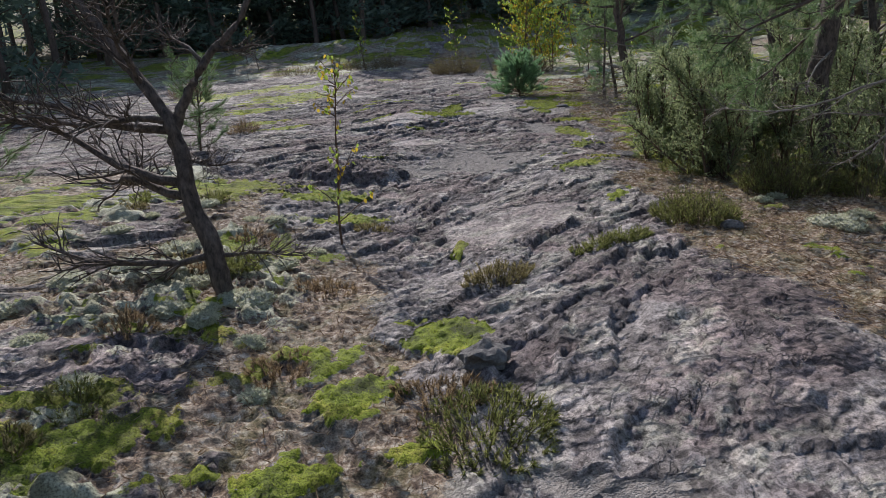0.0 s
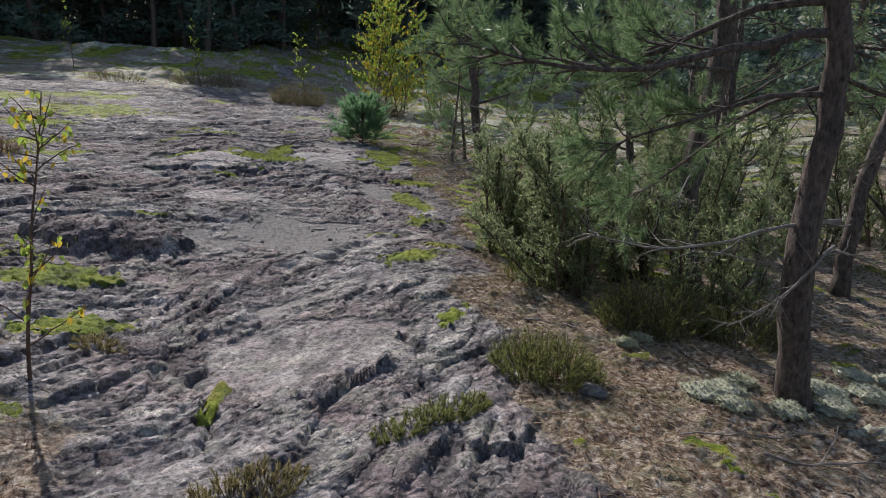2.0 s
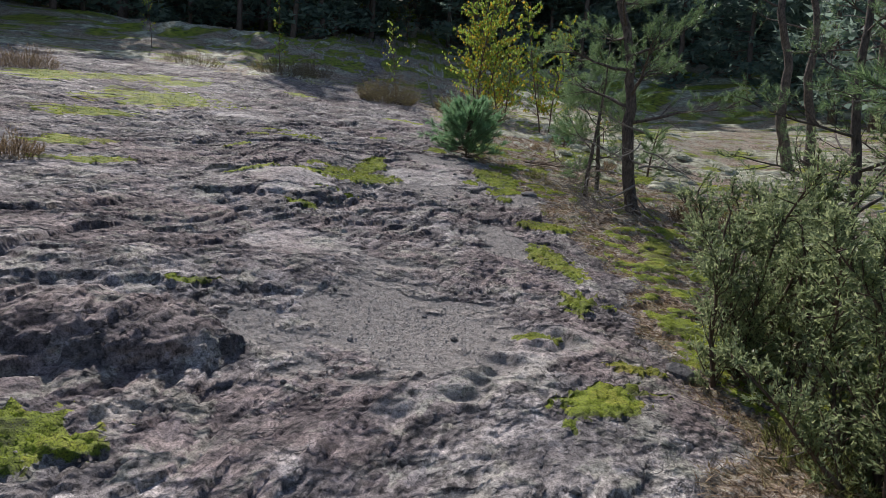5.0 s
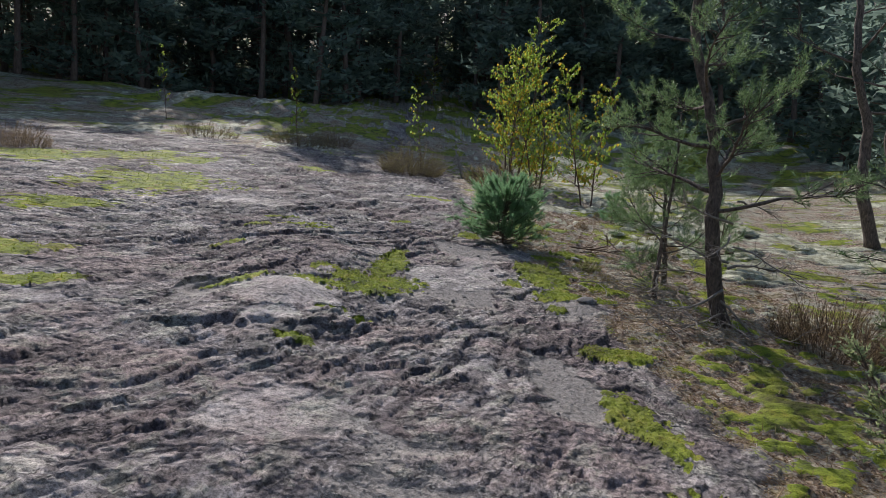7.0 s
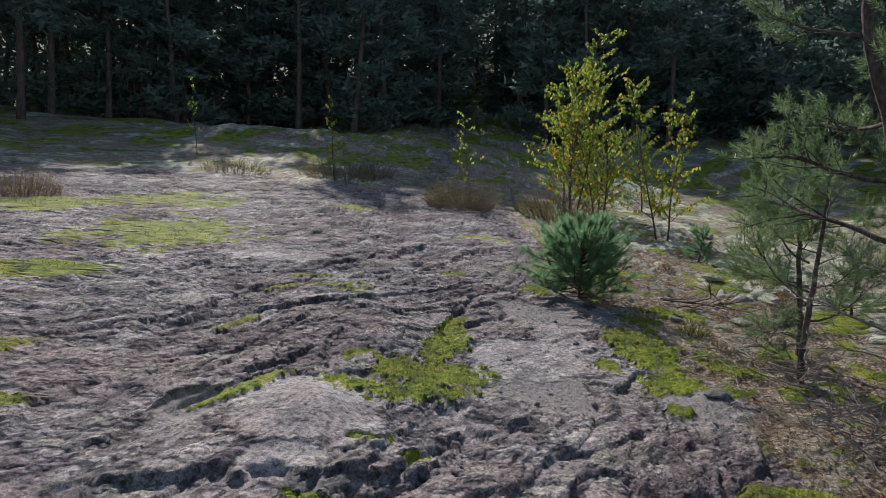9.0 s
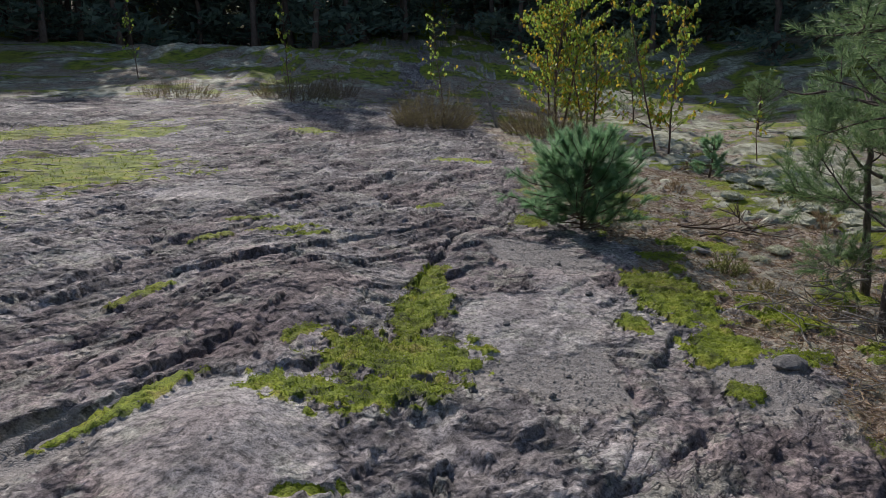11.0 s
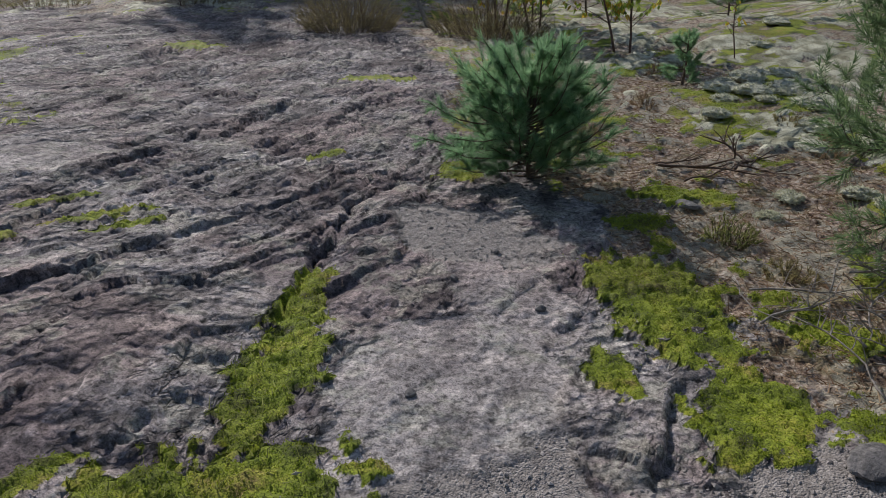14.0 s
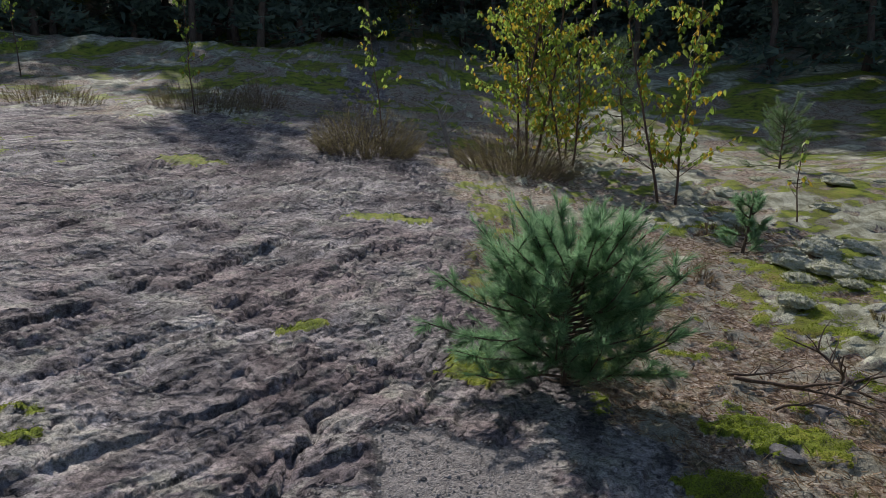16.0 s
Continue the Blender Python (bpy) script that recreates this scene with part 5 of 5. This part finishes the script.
for k in range(34):
    x, y = (rng.uniform(-2.9, -0.9), rng.uniform(2.6, 6.2)) if k < 20 else (rng.uniform(4.6, 7.5), rng.uniform(16.5, 21))
    lichen_cushion(x, y, rng.uniform(0.05, 0.11) if k < 20 else rng.uniform(0.1, 0.2), 200 + k)
for k in range(18):
    x, y = rng.uniform(3.7, 5.6), rng.uniform(14.6, 19.5)
    lichen_cushion(x, y, rng.uniform(0.09, 0.19), 260 + k)


def stick(x, y, length, r, turn, seed, label, lift=0.01, mat=DEAD, forks=3, rise=0.0):
    rng = np.random.default_rng(seed)
    s = Soup()
    p = curve_pts((-length / 2, 0, 0), (1, 0, rise), length, 8, rng, 0.2)
    p[:, 2] = np.abs(p[:, 2]) * 0.6
    s.tube(p, np.linspace(r, r * 0.4, len(p)), 6, 0.15, rng)
    ob = new("fallen_branch", s.mesh("fallen_branch", mat, True))
    ob.matrix_basis = SLOPE @ pose(x, y, ground_z(x, y) + lift, 0, 0, turn)
    for k in range(forks):
        a, d = along(p, rng.uniform(0.2, 0.9))
        q = curve_pts(a, d + np.array([0, rng.choice([-1, 1]) * 0.12 * length, rng.uniform(0.0, 0.15) * length]), length * rng.uniform(0.15, 0.4), 4, rng, 0.15)
        part("twig", Soup().tube(q, np.linspace(r * 0.5, r * 0.2, len(q)), 4), mat, ob)
    return tagged(ob, label, "branch", "fallen branches")


for k, (x, y, ln, r, tn) in enumerate([(3.05, 15.5, 0.75, 0.012, -6), (3.2, 15.38, 0.6, 0.010, -10), (2.95, 15.3, 0.5, 0.008, 25), (3.3, 15.6, 0.5, 0.012, 60), (3.4, 15.35, 0.45, 0.009, -40), (2.85, 15.6, 0.4, 0.008, 8), (3.35, 15.75, 0.5, 0.01, 85)]):
    stick(x, y, ln, r, tn, 300 + k, "brown dead branch lying on litter", 0.03, TWIG, 5)
for k in range(44):
    a = rng.uniform(0, 6.283)
    x, y = (2.75 + rng.normal() * 0.28, 11.75 + rng.normal() * 0.35) if k < 22 else (2.75 + rng.normal() * 0.2, 13.25 + rng.normal() * 0.35)
    stick(x, y, rng.uniform(0.3, 0.75), rng.uniform(0.003, 0.007), math.degrees(a), 320 + k, "bare grey dead branch below a pine", 0.04 + 0.1 * rng.uniform(), DEAD, 7, rng.uniform(0, 0.25))
for k, (x, y, ln, r, tn) in enumerate([(2.12, 6.0, 0.3, 0.007, 5), (2.3, 5.75, 0.35, 0.006, -60), (0.62, 3.35, 0.12, 0.003, 40), (1.05, 3.9, 0.2, 0.003, 70), (2.5, 4.6, 0.4, 0.005, 20), (2.9, 4.5, 0.35, 0.006, -15), (2.2, 6.9, 0.4, 0.005, -30), (1.8, 6.2, 0.25, 0.004, -50), (2.9, 4.2, 0.6, 0.008, -35)]):
    stick(x, y, ln, r, tn, 360 + k, "small grey stick on needle litter", 0.012, DEAD, 2)


def snag():
    """The broken grey stub of a small dead tree."""
    rng = np.random.default_rng(9)
    ob = thing("dead_snag", 1.72, 22.2, "broken grey dead sapling standing in litter", "dead tree")
    st = curve_pts((0, 0, -0.03), (-0.25, 0, 1), 0.75, 8, rng, 0.08)
    part("stem", Soup().tube(st, np.linspace(0.05, 0.012, len(st)), 7, 0.15, rng), DEAD, ob, "", True)
    for k in range(9):
        a, d = along(st, rng.uniform(0.35, 1.0))
        q = curve_pts(a, (rng.normal(), rng.normal(), rng.uniform(0.2, 0.9)), rng.uniform(0.2, 0.5), 4, rng, 0.15)
        part("twig", Soup().tube(q, np.linspace(0.009, 0.003, len(q)), 4), DEAD, ob)


snag()


# ---- what nobody could count: pebbles, fallen needles, moss shoots ----
def scatter(n, x0, x1, y0, y1, which, seed, least=0.5):
    """Places where the cover (1 moss, 2 gravel, 3 litter, 4 lichen) is strong."""
    rng = np.random.default_rng(seed)
    x, y = rng.uniform(x0, x1, n), rng.uniform(y0, y1, n)
    t = terrain(x, y)
    keep = t[which] > least
    return np.stack([x, y, t[0]], 1)[keep], rng


def pebbles(name, spots, rng, lo, hi, label):
    shape = np.array([(1, 0, 0), (-1, 0, 0), (0, 1, 0), (0, -1, 0), (0, 0, 1), (0, 0, -1)], float)
    faces = np.array([(0, 2, 4), (2, 1, 4), (1, 3, 4), (3, 0, 4), (2, 0, 5), (1, 2, 5), (3, 1, 5), (0, 3, 5)])
    n = len(spots)
    a = rng.uniform(0, 6.283, n)
    size = lo + (hi - lo) * rng.uniform(0, 1, n) ** 3
    v = shape[None] * rng.uniform(0.6, 1.25, (n, 6, 1)) * (size[:, None] * rng.uniform(0.6, 1.2, (n, 3)))[:, None, :] * (1, 1, 0.5)
    c, s_ = np.cos(a)[:, None], np.sin(a)[:, None]
    v = np.stack([v[..., 0] * c - v[..., 1] * s_, v[..., 0] * s_ + v[..., 1] * c, v[..., 2]], -1) + spots[:, None, :] + np.array([0, 0, 1]) * size[:, None, None] * 0.25
    soup = Soup().put(v.reshape(-1, 3), (faces[None] + (np.arange(n) * 6)[:, None, None]).reshape(-1, 3))
    return tagged(part(name, soup, PEBBLE), label, "gravel", kind="stuff")


PEBBLE = leafy("gravel_pebble", (0.19, 0.175, 0.165), (0.47, 0.43, 0.40), None, 0.0, 0.85)
sp, rg = scatter(60000, -0.6, 2.3, 7.0, 15.2, 2, 401, 0.4)
pebbles("gravel", sp, rg, 0.003, 0.012, "loose grey-brown gravel in rock hollows")
sp, rg = scatter(1500, -1.8, 2.4, 1.4, 16, 2, 402, -1)
pebbles("rock_crumbs", sp, rg, 0.003, 0.014, "scattered grey crumbs of weathered rock")


def fallen(name, n, x0, x1, y0, y1, seed, mat, lo, hi, w, up, which, least, label, category):
    sp, rg = scatter(n, x0, x1, y0, y1, which, seed, least)
    k = len(sp)
    d = rg.normal(size=(k, 3))
    d[:, 2] = np.abs(d[:, 2]) * up
    soup = Soup().blades(sp + np.array([0, 0, 0.004]), d, rg.uniform(lo, hi, k), rg.uniform(w * 0.6, w * 1.3, k), rg)
    return tagged(part(name, soup, mat), label, category, kind="stuff")


fallen("needle_litter", 42000, 1.3, 4.6, 1.5, 8.0, 411, LITTER, 0.02, 0.07, 0.005, 0.25, 3, 0.35, "brown fallen pine needles and bits of bark", "litter")
fallen("needle_litter", 60000, 1.3, 4.6, 8.0, 19.0, 412, LITTER, 0.02, 0.08, 0.006, 0.3, 3, 0.35, "brown fallen pine needles and bits of bark", "litter")
fallen("needle_litter", 20000, -3.2, 0.3, 1.4, 7.0, 413, LITTER, 0.02, 0.06, 0.005, 0.5, 3, 0.35, "brown withered dwarf shrub litter", "litter")
fallen("moss_carpet", 90000, 2.2, 4.8, 12.5, 20.0, 424, MOSS_TUFT, 0.007, 0.016, 0.006, 1.6, 1, 0.4, "bright yellow-green moss shoots", "moss")
fallen("moss_carpet", 200000, -0.8, 2.6, 10.5, 16.0, 421, MOSS_TUFT, 0.005, 0.012, 0.0045, 1.6, 1, 0.4, "bright yellow-green moss shoots", "moss")
fallen("moss_carpet", 90000, -2.5, 2.4, 1.4, 10.5, 422, MOSS_TUFT, 0.005, 0.012, 0.0045, 1.6, 1, 0.4, "bright yellow-green moss shoots", "moss")
fallen("moss_carpet", 14000, -6.0, -1.8, 10.5, 20.0, 423, MOSS_TUFT, 0.012, 0.035, 0.010, 2.0, 1, 0.4, "bright yellow-green moss shoots", "moss")
fallen("grass_blades", 900, -0.35, 0.6, 12.0, 14.0, 431, HEATH_GREEN, 0.02, 0.06, 0.006, 2.5, 1, 0.4, "short green blades growing in moss", "grass")
fallen("dry_grass", 5000, 1.4, 3.0, 4.5, 12.5, 432, HEATH, 0.02, 0.07, 0.004, 1.6, 3, 0.3, "dry olive grass among litter", "grass")
